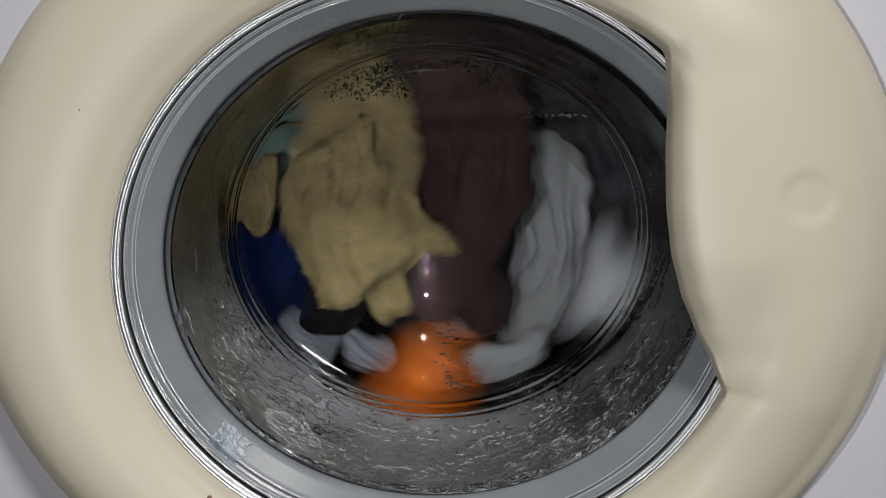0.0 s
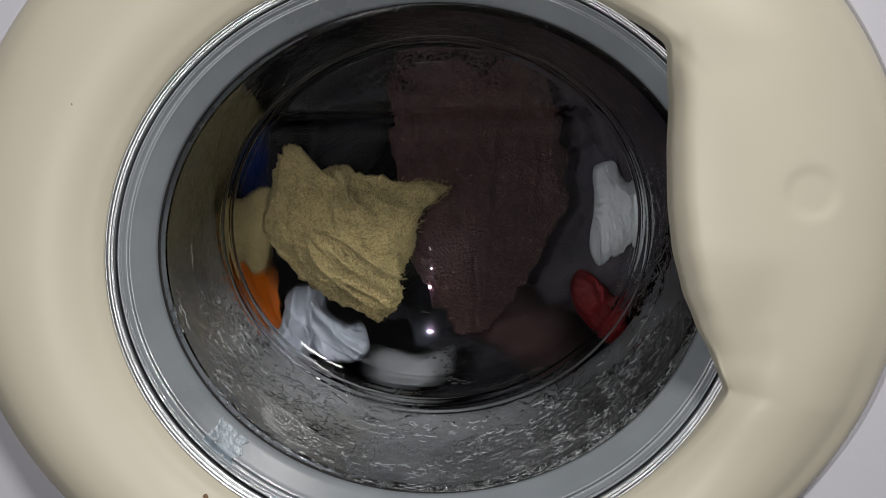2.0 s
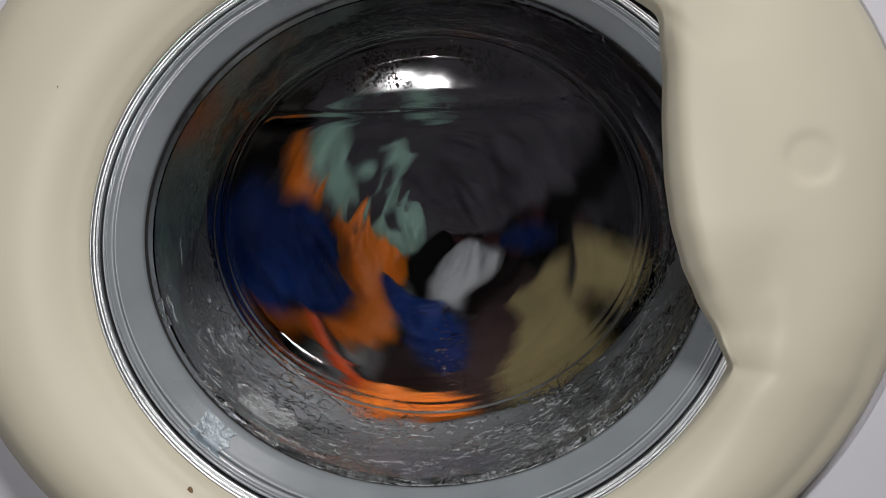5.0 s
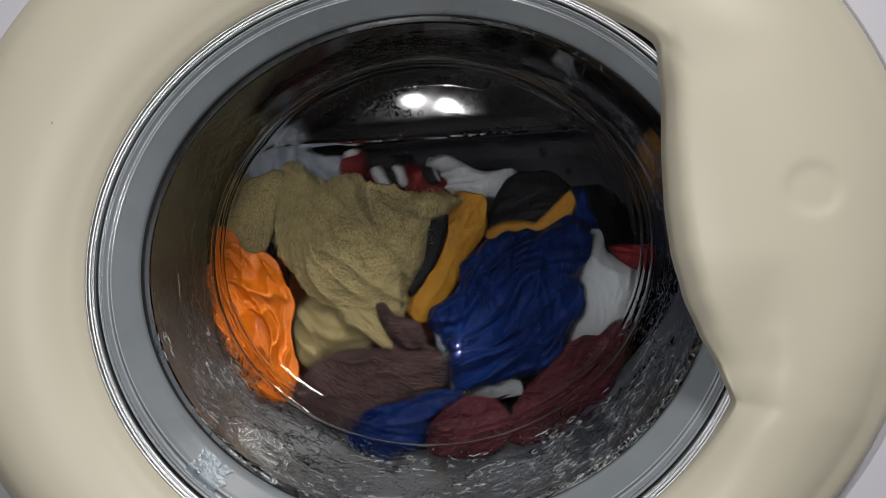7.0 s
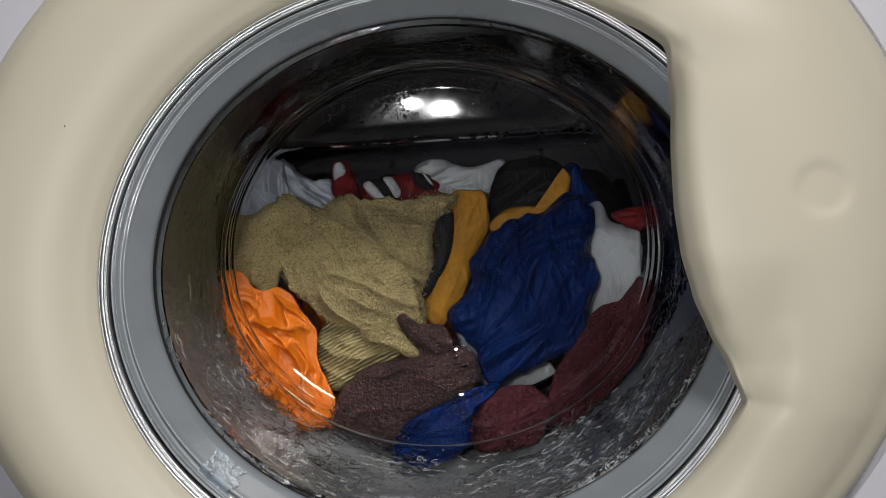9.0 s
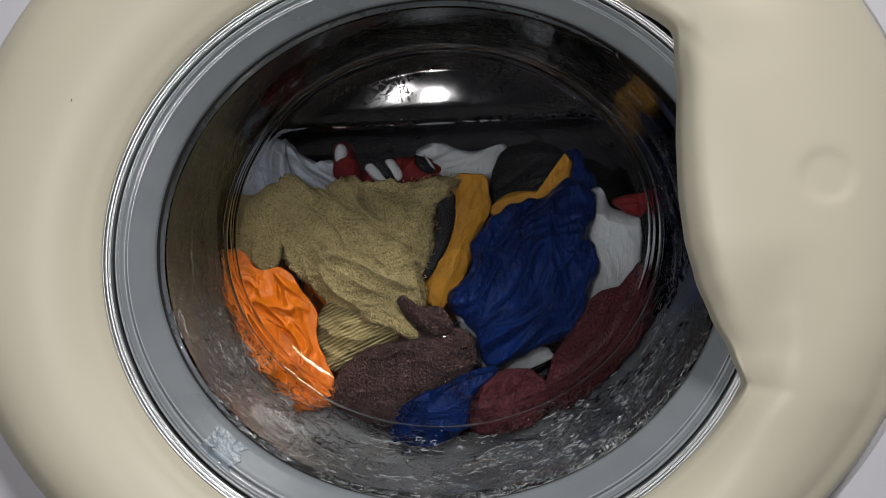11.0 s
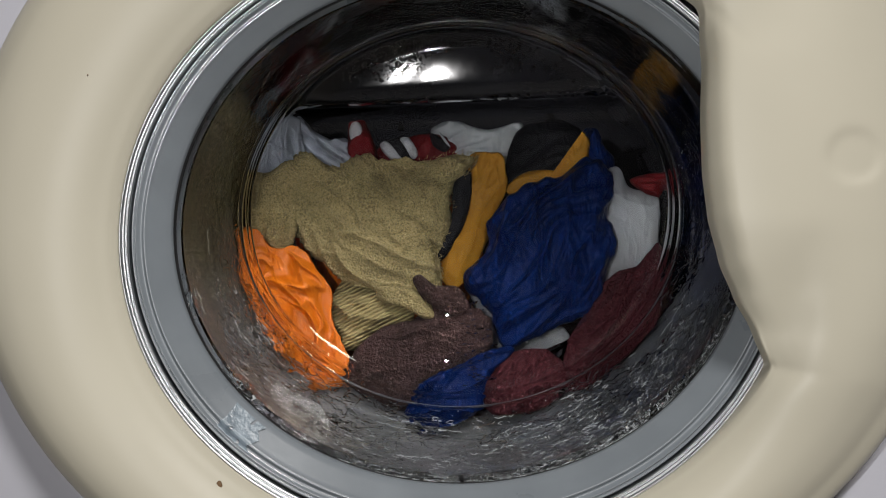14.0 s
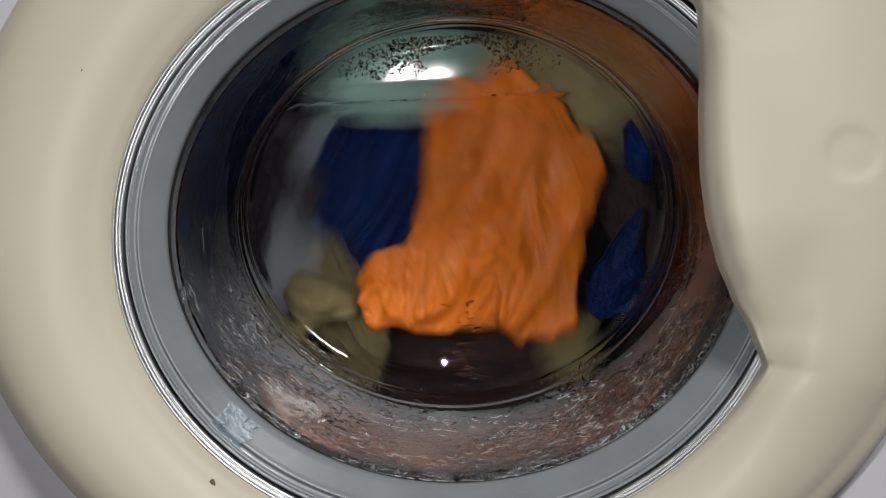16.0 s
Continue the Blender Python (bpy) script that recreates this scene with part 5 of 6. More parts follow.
    tumble("black_trim", [(0.0, 0.109, 0.300, 0.020, 0), (0.5, 0.121, 0.252, 0.059, 177), (1.0, 0.053, 0.190, 0.066, -157), (1.5, 0.036, 0.300, 0.004, 0), (2.0, 0.095, 0.300, 0.036, 0), (2.5, 0.030, 0.300, 0.013, 0), (3.0, 0.092, 0.300, 0.008, 0), (3.5, -0.004, 0.300, 0.016, 0), (4.0, 0.089, 0.300, 0.002, 0), (6.5, 0.068, 0.300, 0.049, 0), (7.0, -0.005, 0.131, -0.002, 0), (7.3, -0.005, 0.131, -0.002, 0), (7.5, -0.004, 0.131, -0.003, 0), (7.8, -0.004, 0.131, -0.002, 0), (8.0, -0.004, 0.131, -0.002, 0), (14.8, -0.004, 0.131, -0.002, 0), (14.9, -0.004, 0.131, -0.003, 0), (15.0, -0.003, 0.131, -0.004, 0), (15.1, -0.002, 0.131, -0.005, 0), (15.2, -0.000, 0.131, -0.005, 0), (15.3, 0.002, 0.131, -0.005, 0), (15.5, -0.105, 0.300, 0.052, 0), (16.0, -0.137, 0.300, 0.028, 0)])
    tumble("black_body", [(0.0, -0.079, 0.198, -0.046, 173), (0.5, -0.052, 0.171, -0.025, 169), (1.0, 0.061, 0.311, 0.046, 0), (1.5, -0.067, 0.243, -0.078, -167), (2.0, -0.064, 0.180, 0.057, 101), (2.5, 0.015, 0.311, 0.021, 0), (3.0, 0.078, 0.311, 0.016, 0), (3.5, 0.047, 0.252, -0.031, -70), (4.0, 0.076, 0.311, 0.011, 0), (6.5, 0.054, 0.311, 0.059, 0), (7.0, 0.056, 0.160, 0.027, 0), (7.3, 0.051, 0.160, 0.035, 0), (7.5, 0.047, 0.160, 0.040, 0), (7.8, 0.050, 0.160, 0.037, 0), (8.0, 0.050, 0.160, 0.037, 0), (14.8, 0.050, 0.160, 0.037, 0), (14.9, 0.045, 0.160, 0.043, 0), (15.0, 0.034, 0.160, 0.052, 0), (15.1, 0.018, 0.160, 0.059, 0), (15.2, -0.003, 0.160, 0.062, 0), (15.3, -0.028, 0.160, 0.055, 0), (15.5, 0.117, 0.225, 0.062, -8), (16.0, -0.155, 0.311, 0.038, 0)])
    tumble("mustard_cuff", [(0.0, 0.113, 0.323, 0.036, 0), (0.5, 0.018, 0.323, 0.043, 0), (1.0, 0.078, 0.323, 0.054, 0), (1.5, -0.027, 0.162, 0.071, 88), (2.0, 0.099, 0.323, 0.053, 0), (2.5, 0.041, 0.207, 0.085, 40), (3.0, 0.096, 0.323, 0.023, 0), (3.5, -0.003, 0.323, 0.033, 0), (4.0, 0.093, 0.323, 0.019, 0), (6.5, 0.036, 0.243, -0.113, -95), (7.0, 0.058, 0.141, 0.012, 0), (7.3, 0.055, 0.141, 0.021, 0), (7.5, 0.053, 0.141, 0.027, 0), (7.8, 0.055, 0.141, 0.023, 0), (8.0, 0.055, 0.141, 0.023, 0), (14.8, 0.055, 0.141, 0.023, 0), (14.9, 0.051, 0.141, 0.030, 0), (15.0, 0.043, 0.141, 0.041, 0), (15.1, 0.030, 0.141, 0.051, 0), (15.2, 0.011, 0.141, 0.058, 0), (15.3, -0.013, 0.141, 0.058, 0), (15.5, -0.107, 0.323, 0.070, 0), (16.0, -0.140, 0.323, 0.046, 0)])
    tumble("dark_sheet", [(0.0, 0.106, 0.279, 0.023, 113), (0.5, 0.019, 0.220, 0.027, 155), (1.0, 0.073, 0.240, 0.038, 128), (1.5, 0.037, 0.220, 0.007, 151), (2.0, 0.091, 0.240, 0.037, 122), (2.5, 0.031, 0.220, 0.015, -173), (3.0, 0.088, 0.240, 0.010, 107), (3.5, 0.001, 0.220, 0.015, -84), (4.0, 0.086, 0.240, 0.001, 101), (6.5, 0.067, 0.230, 0.045, 134), (7.0, -0.012, 0.260, -0.031, 0), (7.3, -0.007, 0.260, -0.032, 0), (7.5, -0.004, 0.260, -0.033, 0), (7.8, -0.006, 0.260, -0.032, 0), (8.0, -0.006, 0.260, -0.032, 0), (14.8, -0.006, 0.260, -0.032, 0), (14.9, -0.002, 0.260, -0.033, 0), (15.0, 0.005, 0.260, -0.032, 0), (15.1, 0.014, 0.260, -0.030, 0), (15.2, 0.023, 0.260, -0.023, 0), (15.3, 0.031, 0.260, -0.012, 0), (15.5, -0.097, 0.250, 0.049, -106), (16.0, -0.126, 0.250, 0.027, -91)])
    tumble("maroon_sheet", [(0.0, 0.116, 0.345, 0.020, 0), (0.5, 0.019, 0.345, 0.027, 0), (1.0, 0.090, 0.200, 0.018, 60), (1.5, 0.040, 0.345, 0.003, 0), (2.0, 0.101, 0.345, 0.037, 0), (2.5, 0.033, 0.345, 0.012, 0), (3.0, 0.098, 0.345, 0.007, 0), (3.5, -0.004, 0.345, 0.018, 0), (4.0, 0.095, 0.345, 0.004, 0), (6.5, 0.052, 0.180, -0.027, 81), (7.0, 0.038, 0.210, -0.067, 0), (7.3, 0.048, 0.210, -0.060, 0), (7.5, 0.054, 0.210, -0.055, 0), (7.8, 0.051, 0.210, -0.058, 0), (8.0, 0.051, 0.210, -0.058, 0), (14.8, 0.051, 0.210, -0.058, 0), (14.9, 0.057, 0.210, -0.052, 0), (15.0, 0.067, 0.210, -0.037, 0), (15.1, 0.075, 0.210, -0.016, 0), (15.2, 0.077, 0.210, 0.009, 0), (15.3, 0.066, 0.210, 0.040, 0), (15.5, 0.047, 0.126, 0.008, 59), (16.0, -0.144, 0.345, 0.032, 0)])
    tumble("towel_sheet", [(0.0, -0.051, 0.145, 0.029, -65), (0.5, 0.003, 0.356, 0.036, 0), (1.0, 0.065, 0.356, 0.048, 0), (1.5, 0.024, 0.356, 0.012, 0), (2.0, 0.087, 0.356, 0.046, 0), (2.5, 0.017, 0.356, 0.021, 0), (3.0, 0.049, 0.170, 0.046, -141), (3.5, -0.020, 0.356, 0.027, 0), (4.0, 0.081, 0.356, 0.013, 0), (6.5, 0.058, 0.356, 0.063, 0), (7.0, -0.068, 0.205, -0.031, 0), (7.3, -0.062, 0.205, -0.041, 0), (7.5, -0.058, 0.205, -0.047, 0), (7.8, -0.061, 0.205, -0.043, 0), (8.0, -0.061, 0.205, -0.043, 0), (14.8, -0.061, 0.205, -0.043, 0), (14.9, -0.055, 0.205, -0.050, 0), (15.0, -0.043, 0.205, -0.061, 0), (15.1, -0.023, 0.205, -0.071, 0), (15.2, 0.002, 0.205, -0.075, 0), (15.3, 0.032, 0.205, -0.068, 0), (15.5, -0.127, 0.356, 0.066, 0), (16.0, 0.069, 0.170, 0.078, -106)])
    tumble("white_right", [(0.0, 0.107, 0.171, -0.034, -4), (0.5, 0.021, 0.367, 0.044, 0), (1.0, 0.126, 0.243, 0.041, 21), (1.5, 0.126, 0.234, 0.000, 3), (2.0, 0.120, 0.216, 0.007, 6), (2.5, 0.111, 0.190, -0.004, 1), (3.0, 0.102, 0.367, 0.024, 0), (3.5, -0.003, 0.367, 0.035, 0), (4.0, 0.099, 0.367, 0.021, 0), (6.5, 0.023, 0.170, 0.033, 78), (7.0, 0.094, 0.142, -0.024, 0), (7.3, 0.097, 0.142, -0.009, 0), (7.5, 0.097, 0.142, 0.001, 0), (7.8, 0.097, 0.142, -0.006, 0), (8.0, 0.097, 0.142, -0.006, 0), (14.8, 0.097, 0.142, -0.006, 0), (14.9, 0.097, 0.142, 0.006, 0), (15.0, 0.093, 0.142, 0.028, 0), (15.1, 0.081, 0.142, 0.054, 0), (15.2, 0.059, 0.142, 0.078, 0), (15.3, 0.022, 0.142, 0.095, 0), (15.5, -0.051, 0.171, -0.039, -109), (16.0, -0.123, 0.216, -0.023, -165)])
    tumble("white_back", [(0.0, 0.042, 0.225, -0.091, -164), (0.5, -0.035, 0.189, -0.007, -177), (1.0, 0.074, 0.252, -0.096, -171), (1.5, 0.025, 0.379, -0.005, 0), (2.0, -0.032, 0.234, -0.104, 173), (2.5, 0.018, 0.379, 0.004, 0), (3.0, 0.086, 0.379, -0.001, 0), (3.5, -0.033, 0.180, 0.029, 89), (4.0, 0.008, 0.171, -0.022, -88), (6.5, -0.027, 0.216, 0.048, 90), (7.0, 0.020, 0.180, 0.049, 0), (7.3, 0.012, 0.180, 0.052, 0), (7.5, 0.007, 0.180, 0.053, 0), (7.8, 0.010, 0.180, 0.052, 0), (8.0, 0.010, 0.180, 0.052, 0), (14.8, 0.010, 0.180, 0.052, 0), (14.9, 0.004, 0.180, 0.053, 0), (15.0, -0.008, 0.180, 0.053, 0), (15.1, -0.023, 0.180, 0.048, 0), (15.2, -0.038, 0.180, 0.038, 0), (15.3, -0.050, 0.180, 0.019, 0), (15.5, 0.010, 0.198, 0.077, 4), (16.0, -0.166, 0.379, 0.026, 0)])
    tumble("white_sheet", [(0.0, 0.062, 0.252, 0.002, 66), (0.5, 0.022, 0.390, 0.028, 0), (1.0, 0.079, 0.180, -0.064, 65), (1.5, 0.043, 0.390, 0.003, 0), (2.0, 0.109, 0.390, 0.038, 0), (2.5, 0.036, 0.390, 0.012, 0), (3.0, 0.105, 0.390, 0.007, 0), (3.5, -0.003, 0.390, 0.019, 0), (4.0, -0.094, 0.220, -0.087, -72), (6.5, 0.077, 0.390, 0.057, 0), (7.0, 0.016, 0.225, -0.062, 0), (7.3, 0.025, 0.225, -0.059, 0), (7.5, 0.031, 0.225, -0.056, 0), (7.8, 0.027, 0.225, -0.058, 0), (8.0, 0.027, 0.225, -0.058, 0), (14.8, 0.027, 0.225, -0.058, 0), (14.9, 0.034, 0.225, -0.054, 0), (15.0, 0.045, 0.225, -0.045, 0), (15.1, 0.056, 0.225, -0.030, 0), (15.2, 0.063, 0.225, -0.010, 0), (15.3, 0.062, 0.225, 0.017, 0), (15.5, -0.056, 0.180, -0.024, -61), (16.0, -0.150, 0.390, 0.035, 0)])
    tumble("white_peep", [(0.0, -0.000, 0.270, -0.065, -24), (0.5, 0.009, 0.300, 0.033, 0), (1.0, 0.068, 0.300, 0.044, 0), (1.5, 0.029, 0.300, 0.010, 0), (2.0, 0.087, 0.300, 0.042, 0), (2.5, 0.023, 0.300, 0.019, 0), (3.0, 0.085, 0.300, 0.014, 0), (3.5, -0.012, 0.300, 0.022, 0), (4.0, 0.082, 0.300, 0.008, 0), (6.5, 0.061, 0.300, 0.055, 0), (7.0, 0.016, 0.150, -0.070, 0), (7.3, 0.027, 0.150, -0.066, 0), (7.5, 0.034, 0.150, -0.063, 0), (7.8, 0.029, 0.150, -0.065, 0), (8.0, 0.029, 0.150, -0.065, 0), (14.8, 0.029, 0.150, -0.065, 0), (14.9, 0.037, 0.150, -0.061, 0), (15.0, 0.050, 0.150, -0.051, 0), (15.1, 0.063, 0.150, -0.035, 0), (15.2, 0.071, 0.150, -0.012, 0), (15.3, 0.070, 0.150, 0.017, 0), (15.5, 0.014, 0.180, -0.037, -3), (16.0, -0.145, 0.300, 0.034, 0)])
    tumble("pale_left", [(0.0, -0.102, 0.207, -0.074, 9), (0.5, -0.137, 0.162, 0.011, 18), (1.0, -0.108, 0.189, -0.077, 58), (1.5, -0.125, 0.153, 0.025, 11), (2.0, -0.091, 0.162, -0.062, 57), (2.5, 0.039, 0.311, 0.026, 0), (3.0, -0.083, 0.153, -0.067, 32), (3.5, 0.005, 0.311, 0.030, 0), (4.0, 0.099, 0.311, 0.016, 0), (6.5, 0.078, 0.311, 0.063, 0), (7.0, -0.102, 0.150, 0.070, 0), (7.3, -0.112, 0.150, 0.053, 0), (7.5, -0.117, 0.150, 0.041, 0), (7.8, -0.114, 0.150, 0.049, 0), (8.0, -0.114, 0.150, 0.049, 0), (14.8, -0.114, 0.150, 0.049, 0), (14.9, -0.119, 0.150, 0.035, 0), (15.0, -0.123, 0.150, 0.007, 0), (15.1, -0.120, 0.150, -0.029, 0), (15.2, -0.104, 0.150, -0.067, 0), (15.3, -0.068, 0.150, -0.103, 0), (15.5, -0.125, 0.252, -0.061, 49), (16.0, -0.099, 0.225, 0.064, -9)])
    tumble("pale_mid", [(0.0, -0.059, 0.216, -0.080, 83), (0.5, -0.092, 0.153, 0.035, 8), (1.0, -0.082, 0.162, -0.063, 67), (1.5, -0.062, 0.144, -0.035, 59), (2.0, -0.067, 0.153, -0.069, 75), (2.5, 0.023, 0.323, 0.003, 0), (3.0, -0.007, 0.198, 0.012, -31), (3.5, -0.083, 0.171, 0.054, -3), (4.0, 0.033, 0.180, -0.049, 173), (6.5, 0.062, 0.323, 0.042, 0), (7.0, -0.078, 0.165, 0.067, 0), (7.3, -0.087, 0.165, 0.054, 0), (7.5, -0.092, 0.165, 0.044, 0), (7.8, -0.089, 0.165, 0.051, 0), (8.0, -0.089, 0.165, 0.051, 0), (14.8, -0.089, 0.165, 0.051, 0), (14.9, -0.095, 0.165, 0.039, 0), (15.0, -0.101, 0.165, 0.017, 0), (15.1, -0.102, 0.165, -0.013, 0), (15.2, -0.092, 0.165, -0.046, 0), (15.3, -0.065, 0.165, -0.079, 0), (15.5, -0.116, 0.323, 0.044, 0), (16.0, -0.149, 0.323, 0.020, 0)])
    tumble("pale_sheet", [(0.0, 0.122, 0.334, 0.018, 0), (0.5, -0.070, 0.170, 0.002, 35), (1.0, -0.072, 0.170, -0.060, 36), (1.5, -0.063, 0.171, -0.052, 76), (2.0, 0.108, 0.334, 0.035, 0), (2.5, -0.072, 0.126, 0.026, -23), (3.0, 0.105, 0.334, 0.005, 0), (3.5, -0.013, 0.207, 0.023, -93), (4.0, 0.102, 0.334, 0.001, 0), (6.5, 0.079, 0.334, 0.050, 0), (7.0, -0.065, 0.215, 0.009, 0), (7.3, -0.065, 0.215, -0.001, 0), (7.5, -0.065, 0.215, -0.008, 0), (7.8, -0.065, 0.215, -0.003, 0), (8.0, -0.065, 0.215, -0.003, 0), (14.8, -0.065, 0.215, -0.003, 0), (14.9, -0.064, 0.215, -0.011, 0), (15.0, -0.060, 0.215, -0.026, 0), (15.1, -0.050, 0.215, -0.042, 0), (15.2, -0.034, 0.215, -0.056, 0), (15.3, -0.008, 0.215, -0.065, 0), (15.5, -0.100, 0.334, 0.053, 0), (16.0, -0.134, 0.334, 0.029, 0)])
    tumble("striped_left", [(0.0, 0.108, 0.345, 0.026, 0), (0.5, 0.011, 0.345, 0.034, 0), (1.0, 0.088, 0.170, -0.011, -108), (1.5, -0.032, 0.270, 0.044, -14), (2.0, 0.094, 0.345, 0.044, 0), (2.5, 0.025, 0.345, 0.019, 0), (3.0, 0.091, 0.345, 0.014, 0), (3.5, -0.012, 0.345, 0.024, 0), (4.0, 0.088, 0.345, 0.010, 0), (6.5, 0.065, 0.345, 0.060, 0), (7.0, -0.053, 0.168, 0.064, 0), (7.3, -0.062, 0.168, 0.055, 0), (7.5, -0.068, 0.168, 0.048, 0), (7.8, -0.064, 0.168, 0.053, 0), (8.0, -0.064, 0.168, 0.053, 0), (14.8, -0.064, 0.168, 0.053, 0), (14.9, -0.070, 0.168, 0.045, 0), (15.0, -0.078, 0.168, 0.028, 0), (15.1, -0.083, 0.168, 0.003, 0), (15.2, -0.080, 0.168, -0.024, 0), (15.3, -0.063, 0.168, -0.054, 0), (15.5, -0.118, 0.345, 0.062, 0), (16.0, -0.152, 0.345, 0.038, 0)])
    tumble("striped_mid", [(0.0, 0.127, 0.356, 0.035, 0), (0.5, 0.029, 0.356, 0.042, 0), (1.0, 0.069, 0.165, 0.008, -48), (1.5, 0.049, 0.356, 0.018, 0), (2.0, 0.107, 0.225, -0.061, -94), (2.5, 0.043, 0.356, 0.027, 0), (3.0, 0.109, 0.356, 0.022, 0), (3.5, 0.006, 0.356, 0.032, 0), (4.0, 0.106, 0.356, 0.018, 0), (6.5, 0.115, 0.252, 0.024, -32), (7.0, -0.022, 0.172, 0.049, 0), (7.3, -0.029, 0.172, 0.045, 0), (7.5, -0.034, 0.172, 0.042, 0), (7.8, -0.031, 0.172, 0.044, 0), (8.0, -0.031, 0.172, 0.044, 0), (14.8, -0.031, 0.172, 0.044, 0), (14.9, -0.036, 0.172, 0.040, 0), (15.0, -0.044, 0.172, 0.031, 0), (15.1, -0.051, 0.172, 0.017, 0), (15.2, -0.054, 0.172, -0.001, 0), (15.3, -0.049, 0.172, -0.023, 0), (15.5, -0.102, 0.356, 0.071, 0), (16.0, -0.137, 0.356, 0.047, 0)])
    tumble("stripe_0", [(0.0, 0.112, 0.367, 0.010, 0), (0.5, 0.012, 0.367, 0.017, 0), (1.0, 0.075, 0.367, 0.029, 0), (1.5, 0.033, 0.367, -0.007, 0), (2.0, 0.097, 0.367, 0.027, 0), (2.5, 0.026, 0.367, 0.002, 0), (3.0, 0.093, 0.367, -0.003, 0), (3.5, -0.012, 0.367, 0.008, 0), (4.0, 0.090, 0.367, -0.005, 0), (6.5, 0.066, 0.367, 0.045, 0), (7.0, -0.035, 0.158, 0.052, 0), (7.3, -0.043, 0.158, 0.046, 0), (7.5, -0.047, 0.158, 0.041, 0), (7.8, -0.044, 0.158, 0.045, 0), (8.0, -0.044, 0.158, 0.045, 0), (14.8, -0.044, 0.158, 0.045, 0), (14.9, -0.049, 0.158, 0.039, 0), (15.0, -0.057, 0.158, 0.027, 0), (15.1, -0.062, 0.158, 0.009, 0), (15.2, -0.062, 0.158, -0.012, 0), (15.3, -0.052, 0.158, -0.036, 0), (15.5, -0.120, 0.367, 0.048, 0), (16.0, -0.156, 0.367, 0.023, 0)])
    tumble("stripe_1", [(0.0, 0.131, 0.379, 0.018, 0), (0.5, 0.030, 0.379, 0.025, 0), (1.0, 0.094, 0.379, 0.037, 0), (1.5, 0.051, 0.379, 0.000, 0), (2.0, 0.115, 0.379, 0.036, 0), (2.5, 0.044, 0.379, 0.010, 0), (3.0, 0.112, 0.379, 0.005, 0), (3.5, 0.005, 0.379, 0.016, 0), (4.0, 0.109, 0.379, 0.003, 0), (6.5, 0.084, 0.379, 0.054, 0), (7.0, -0.022, 0.158, 0.053, 0), (7.3, -0.030, 0.158, 0.049, 0), (7.5, -0.035, 0.158, 0.046, 0), (7.8, -0.032, 0.158, 0.048, 0), (8.0, -0.032, 0.158, 0.048, 0), (14.8, -0.032, 0.158, 0.048, 0), (14.9, -0.037, 0.158, 0.044, 0), (15.0, -0.046, 0.158, 0.035, 0), (15.1, -0.054, 0.158, 0.019, 0), (15.2, -0.058, 0.158, 0.001, 0), (15.3, -0.053, 0.158, -0.023, 0), (15.5, -0.104, 0.379, 0.057, 0), (16.0, -0.140, 0.379, 0.032, 0)])
    tumble("stripe_2", [(0.0, 0.116, 0.390, 0.027, 0), (0.5, 0.013, 0.390, 0.034, 0), (1.0, 0.078, 0.390, 0.047, 0), (1.5, 0.035, 0.390, 0.009, 0), (2.0, 0.100, 0.390, 0.045, 0), (2.5, 0.028, 0.390, 0.019, 0), (3.0, 0.097, 0.390, 0.014, 0), (3.5, -0.011, 0.390, 0.026, 0), (4.0, 0.094, 0.390, 0.012, 0), (6.5, 0.069, 0.390, 0.064, 0), (7.0, -0.028, 0.158, 0.053, 0), (7.3, -0.036, 0.158, 0.048, 0), (7.5, -0.041, 0.158, 0.044, 0), (7.8, -0.038, 0.158, 0.047, 0), (8.0, -0.038, 0.158, 0.047, 0), (14.8, -0.038, 0.158, 0.047, 0), (14.9, -0.043, 0.158, 0.042, 0), (15.0, -0.051, 0.158, 0.031, 0), (15.1, -0.058, 0.158, 0.014, 0), (15.2, -0.060, 0.158, -0.005, 0), (15.3, -0.052, 0.158, -0.029, 0), (15.5, -0.122, 0.390, 0.067, 0), (16.0, -0.158, 0.390, 0.042, 0)])
    tumble("stripe_3", [(0.0, 0.094, 0.300, 0.032, 0), (0.5, 0.002, 0.300, 0.039, 0), (1.0, 0.060, 0.300, 0.050, 0), (1.5, 0.021, 0.300, 0.016, 0), (2.0, 0.080, 0.300, 0.048, 0), (2.5, 0.015, 0.300, 0.025, 0), (3.0, 0.078, 0.300, 0.020, 0), (3.5, -0.019, 0.300, 0.028, 0), (4.0, 0.075, 0.300, 0.014, 0), (6.5, 0.054, 0.300, 0.061, 0), (7.0, -0.053, 0.158, 0.072, 0), (7.3, -0.064, 0.158, 0.063, 0), (7.5, -0.070, 0.158, 0.056, 0), (7.8, -0.066, 0.158, 0.060, 0), (8.0, -0.066, 0.158, 0.060, 0), (14.8, -0.066, 0.158, 0.060, 0), (14.9, -0.073, 0.158, 0.052, 0), (15.0, -0.083, 0.158, 0.034, 0), (15.1, -0.089, 0.158, 0.008, 0), (15.2, -0.087, 0.158, -0.021, 0), (15.3, -0.071, 0.158, -0.055, 0), (15.5, -0.120, 0.300, 0.064, 0), (16.0, -0.152, 0.300, 0.040, 0)])
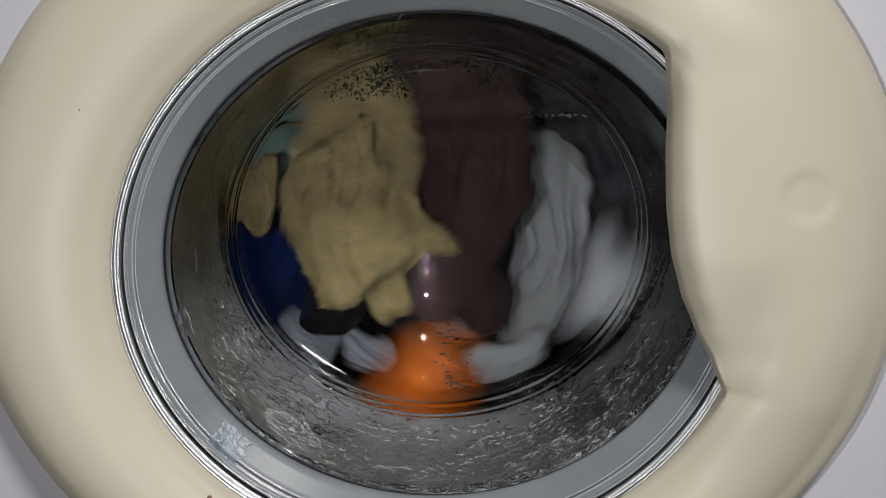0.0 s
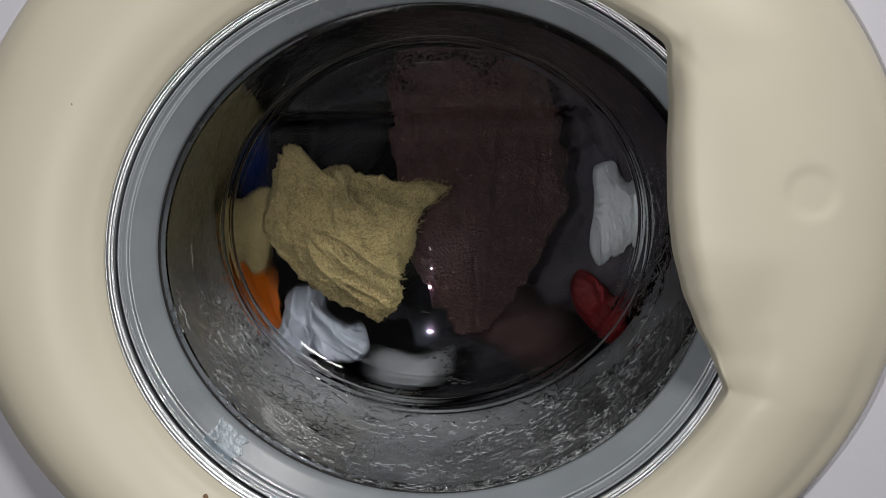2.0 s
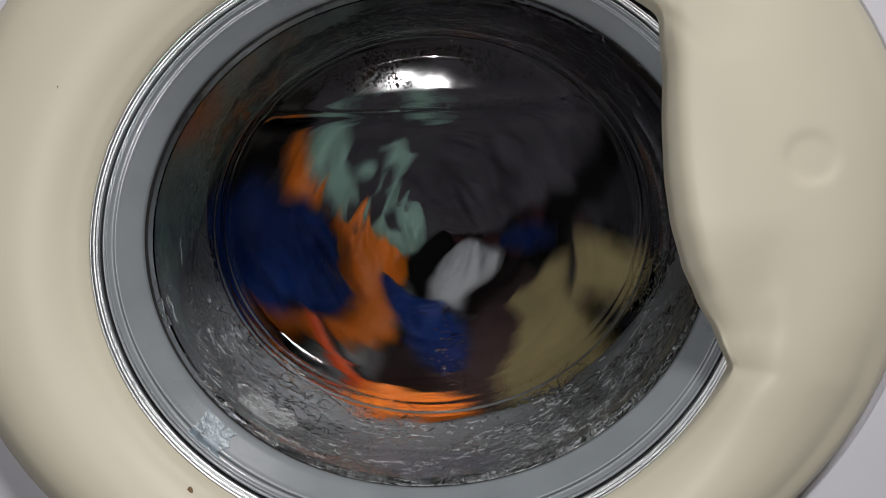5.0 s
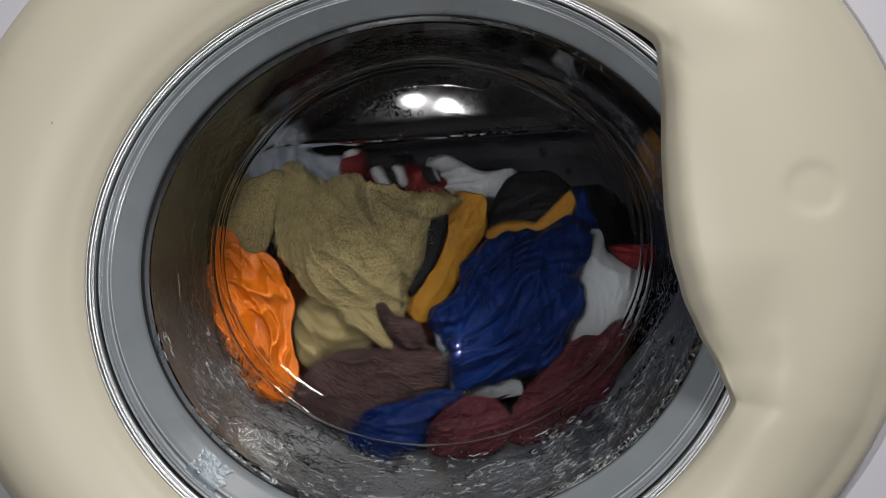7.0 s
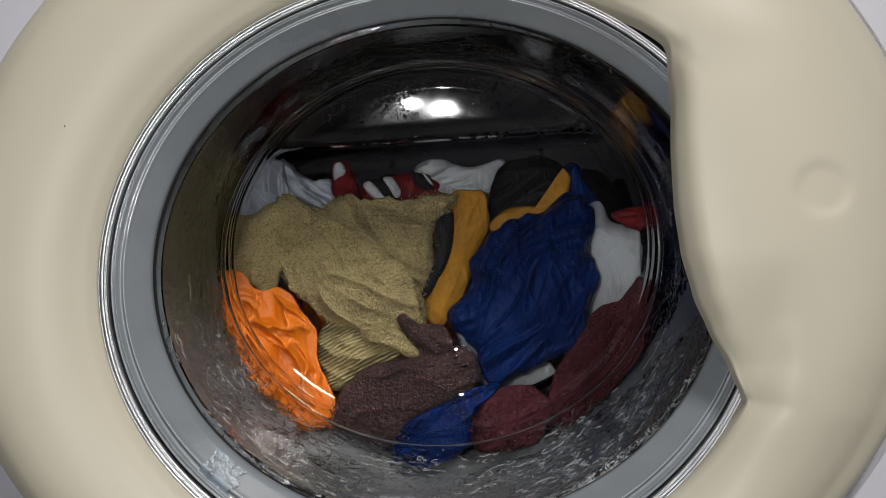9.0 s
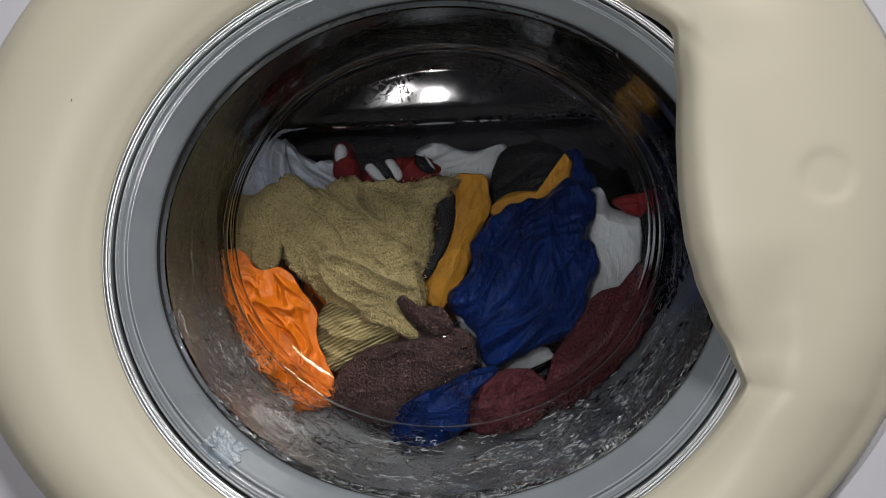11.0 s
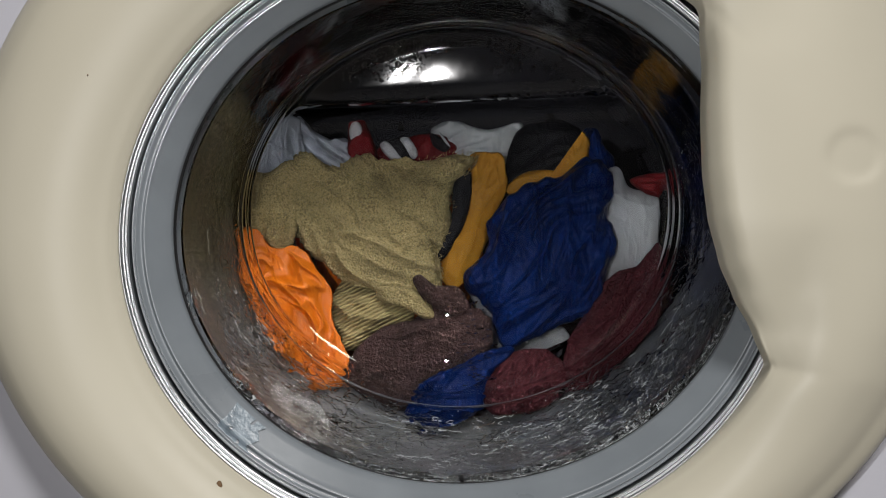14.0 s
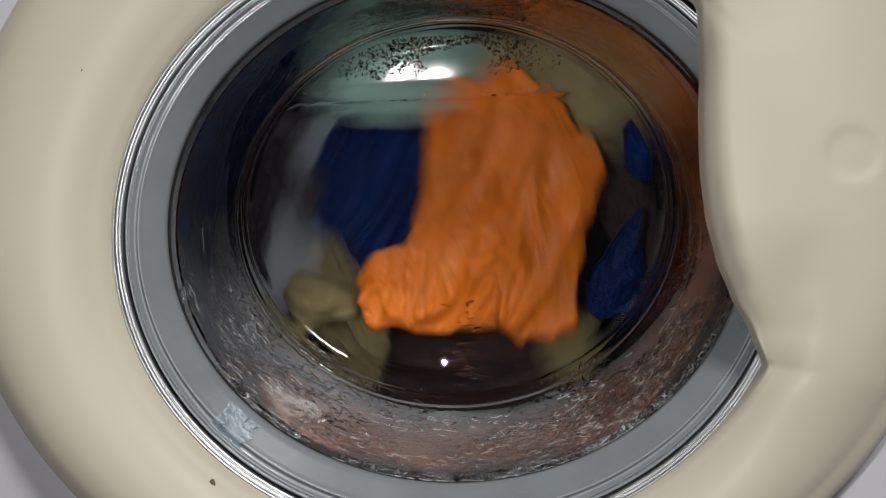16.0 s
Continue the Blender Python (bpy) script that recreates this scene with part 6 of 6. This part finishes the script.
    tumble("stripe_4", [(0.0, 0.111, 0.311, 0.039, 0), (0.5, 0.018, 0.311, 0.047, 0), (1.0, 0.077, 0.311, 0.058, 0), (1.5, 0.038, 0.311, 0.023, 0), (2.0, 0.097, 0.311, 0.056, 0), (2.5, 0.032, 0.311, 0.032, 0), (3.0, 0.095, 0.311, 0.027, 0), (3.5, -0.003, 0.311, 0.036, 0), (4.0, 0.092, 0.311, 0.022, 0), (6.5, 0.071, 0.311, 0.070, 0), (7.0, -0.004, 0.158, 0.052, 0), (7.3, -0.012, 0.158, 0.050, 0), (7.5, -0.017, 0.158, 0.049, 0), (7.8, -0.013, 0.158, 0.050, 0), (8.0, -0.013, 0.158, 0.050, 0), (14.8, -0.013, 0.158, 0.050, 0), (14.9, -0.019, 0.158, 0.048, 0), (15.0, -0.030, 0.158, 0.042, 0), (15.1, -0.041, 0.158, 0.032, 0), (15.2, -0.049, 0.158, 0.017, 0), (15.3, -0.052, 0.158, -0.005, 0), (15.5, -0.105, 0.311, 0.072, 0), (16.0, -0.138, 0.311, 0.049, 0)])
    tumble("stripe_5", [(0.0, 0.097, 0.323, 0.016, 0), (0.5, 0.002, 0.323, 0.023, 0), (1.0, 0.062, 0.323, 0.035, 0), (1.5, 0.022, 0.323, -0.000, 0), (2.0, 0.083, 0.323, 0.033, 0), (2.5, 0.016, 0.323, 0.009, 0), (3.0, 0.080, 0.323, 0.004, 0), (3.5, -0.020, 0.323, 0.014, 0), (4.0, 0.077, 0.323, -0.001, 0), (6.5, 0.055, 0.323, 0.048, 0), (7.0, 0.001, 0.158, 0.052, 0), (7.3, -0.007, 0.158, 0.051, 0), (7.5, -0.013, 0.158, 0.050, 0), (7.8, -0.009, 0.158, 0.051, 0), (8.0, -0.009, 0.158, 0.051, 0), (14.8, -0.009, 0.158, 0.051, 0), (14.9, -0.015, 0.158, 0.050, 0), (15.0, -0.026, 0.158, 0.045, 0), (15.1, -0.038, 0.158, 0.035, 0), (15.2, -0.047, 0.158, 0.021, 0), (15.3, -0.052, 0.158, 0.000, 0), (15.5, -0.123, 0.323, 0.050, 0), (16.0, -0.156, 0.323, 0.026, 0)])
    tumble("striped_right", [(0.0, 0.115, 0.334, 0.024, 0), (0.5, 0.019, 0.334, 0.031, 0), (1.0, 0.080, 0.334, 0.043, 0), (1.5, 0.039, 0.334, 0.007, 0), (2.0, 0.100, 0.334, 0.041, 0), (2.5, 0.033, 0.334, 0.016, 0), (3.0, 0.097, 0.334, 0.011, 0), (3.5, -0.003, 0.334, 0.021, 0), (4.0, 0.094, 0.334, 0.007, 0), (6.5, 0.072, 0.334, 0.056, 0), (7.0, 0.117, 0.134, -0.007, 0), (7.3, 0.117, 0.134, 0.012, 0), (7.5, 0.115, 0.134, 0.024, 0), (7.8, 0.116, 0.134, 0.016, 0), (8.0, 0.116, 0.134, 0.016, 0), (14.8, 0.116, 0.134, 0.016, 0), (14.9, 0.113, 0.134, 0.030, 0), (15.0, 0.104, 0.134, 0.054, 0), (15.1, 0.083, 0.134, 0.082, 0), (15.2, 0.052, 0.134, 0.105, 0), (15.3, 0.005, 0.134, 0.117, 0), (15.5, -0.108, 0.334, 0.059, 0), (16.0, -0.142, 0.334, 0.035, 0)])
    tumble("mint_main", [(0.0, 0.100, 0.345, 0.033, 0), (0.5, 0.003, 0.345, 0.040, 0), (1.0, 0.065, 0.345, 0.052, 0), (1.5, 0.024, 0.345, 0.016, 0), (2.0, 0.086, 0.345, 0.050, 0), (2.5, 0.017, 0.345, 0.025, 0), (3.0, -0.063, 0.220, 0.071, -120), (3.5, -0.019, 0.345, 0.031, 0), (4.0, 0.033, 0.162, 0.042, -160), (6.5, 0.057, 0.345, 0.066, 0), (7.0, -0.041, 0.240, -0.016, 0), (7.3, -0.038, 0.240, -0.022, 0), (7.5, -0.035, 0.240, -0.026, 0), (7.8, -0.037, 0.240, -0.023, 0), (8.0, -0.037, 0.240, -0.023, 0), (14.8, -0.037, 0.240, -0.023, 0), (14.9, -0.034, 0.240, -0.028, 0), (15.0, -0.027, 0.240, -0.035, 0), (15.1, -0.016, 0.240, -0.041, 0), (15.2, -0.001, 0.240, -0.044, 0), (15.3, 0.017, 0.240, -0.041, 0), (15.5, -0.125, 0.345, 0.069, 0), (16.0, -0.033, 0.180, 0.081, -79)])
    tumble("mint_sleeve", [(0.0, -0.133, 0.234, 0.070, 134), (0.5, -0.045, 0.225, -0.089, -74), (1.0, 0.083, 0.356, 0.060, 0), (1.5, 0.041, 0.356, 0.024, 0), (2.0, 0.104, 0.356, 0.058, 0), (2.5, -0.056, 0.189, -0.084, -81), (3.0, -0.066, 0.171, 0.070, -93), (3.5, -0.002, 0.356, 0.039, 0), (4.0, 0.098, 0.356, 0.025, 0), (6.5, 0.075, 0.356, 0.075, 0), (7.0, 0.015, 0.240, -0.020, 0), (7.3, 0.018, 0.240, -0.017, 0), (7.5, 0.019, 0.240, -0.015, 0), (7.8, 0.018, 0.240, -0.017, 0), (8.0, 0.018, 0.240, -0.017, 0), (14.8, 0.018, 0.240, -0.017, 0), (14.9, 0.020, 0.240, -0.014, 0), (15.0, 0.023, 0.240, -0.010, 0), (15.1, 0.025, 0.240, -0.002, 0), (15.2, 0.024, 0.240, 0.006, 0), (15.3, 0.020, 0.240, 0.015, 0), (15.5, -0.110, 0.356, 0.078, 0), (16.0, -0.042, 0.135, 0.090, 177)])


motions()
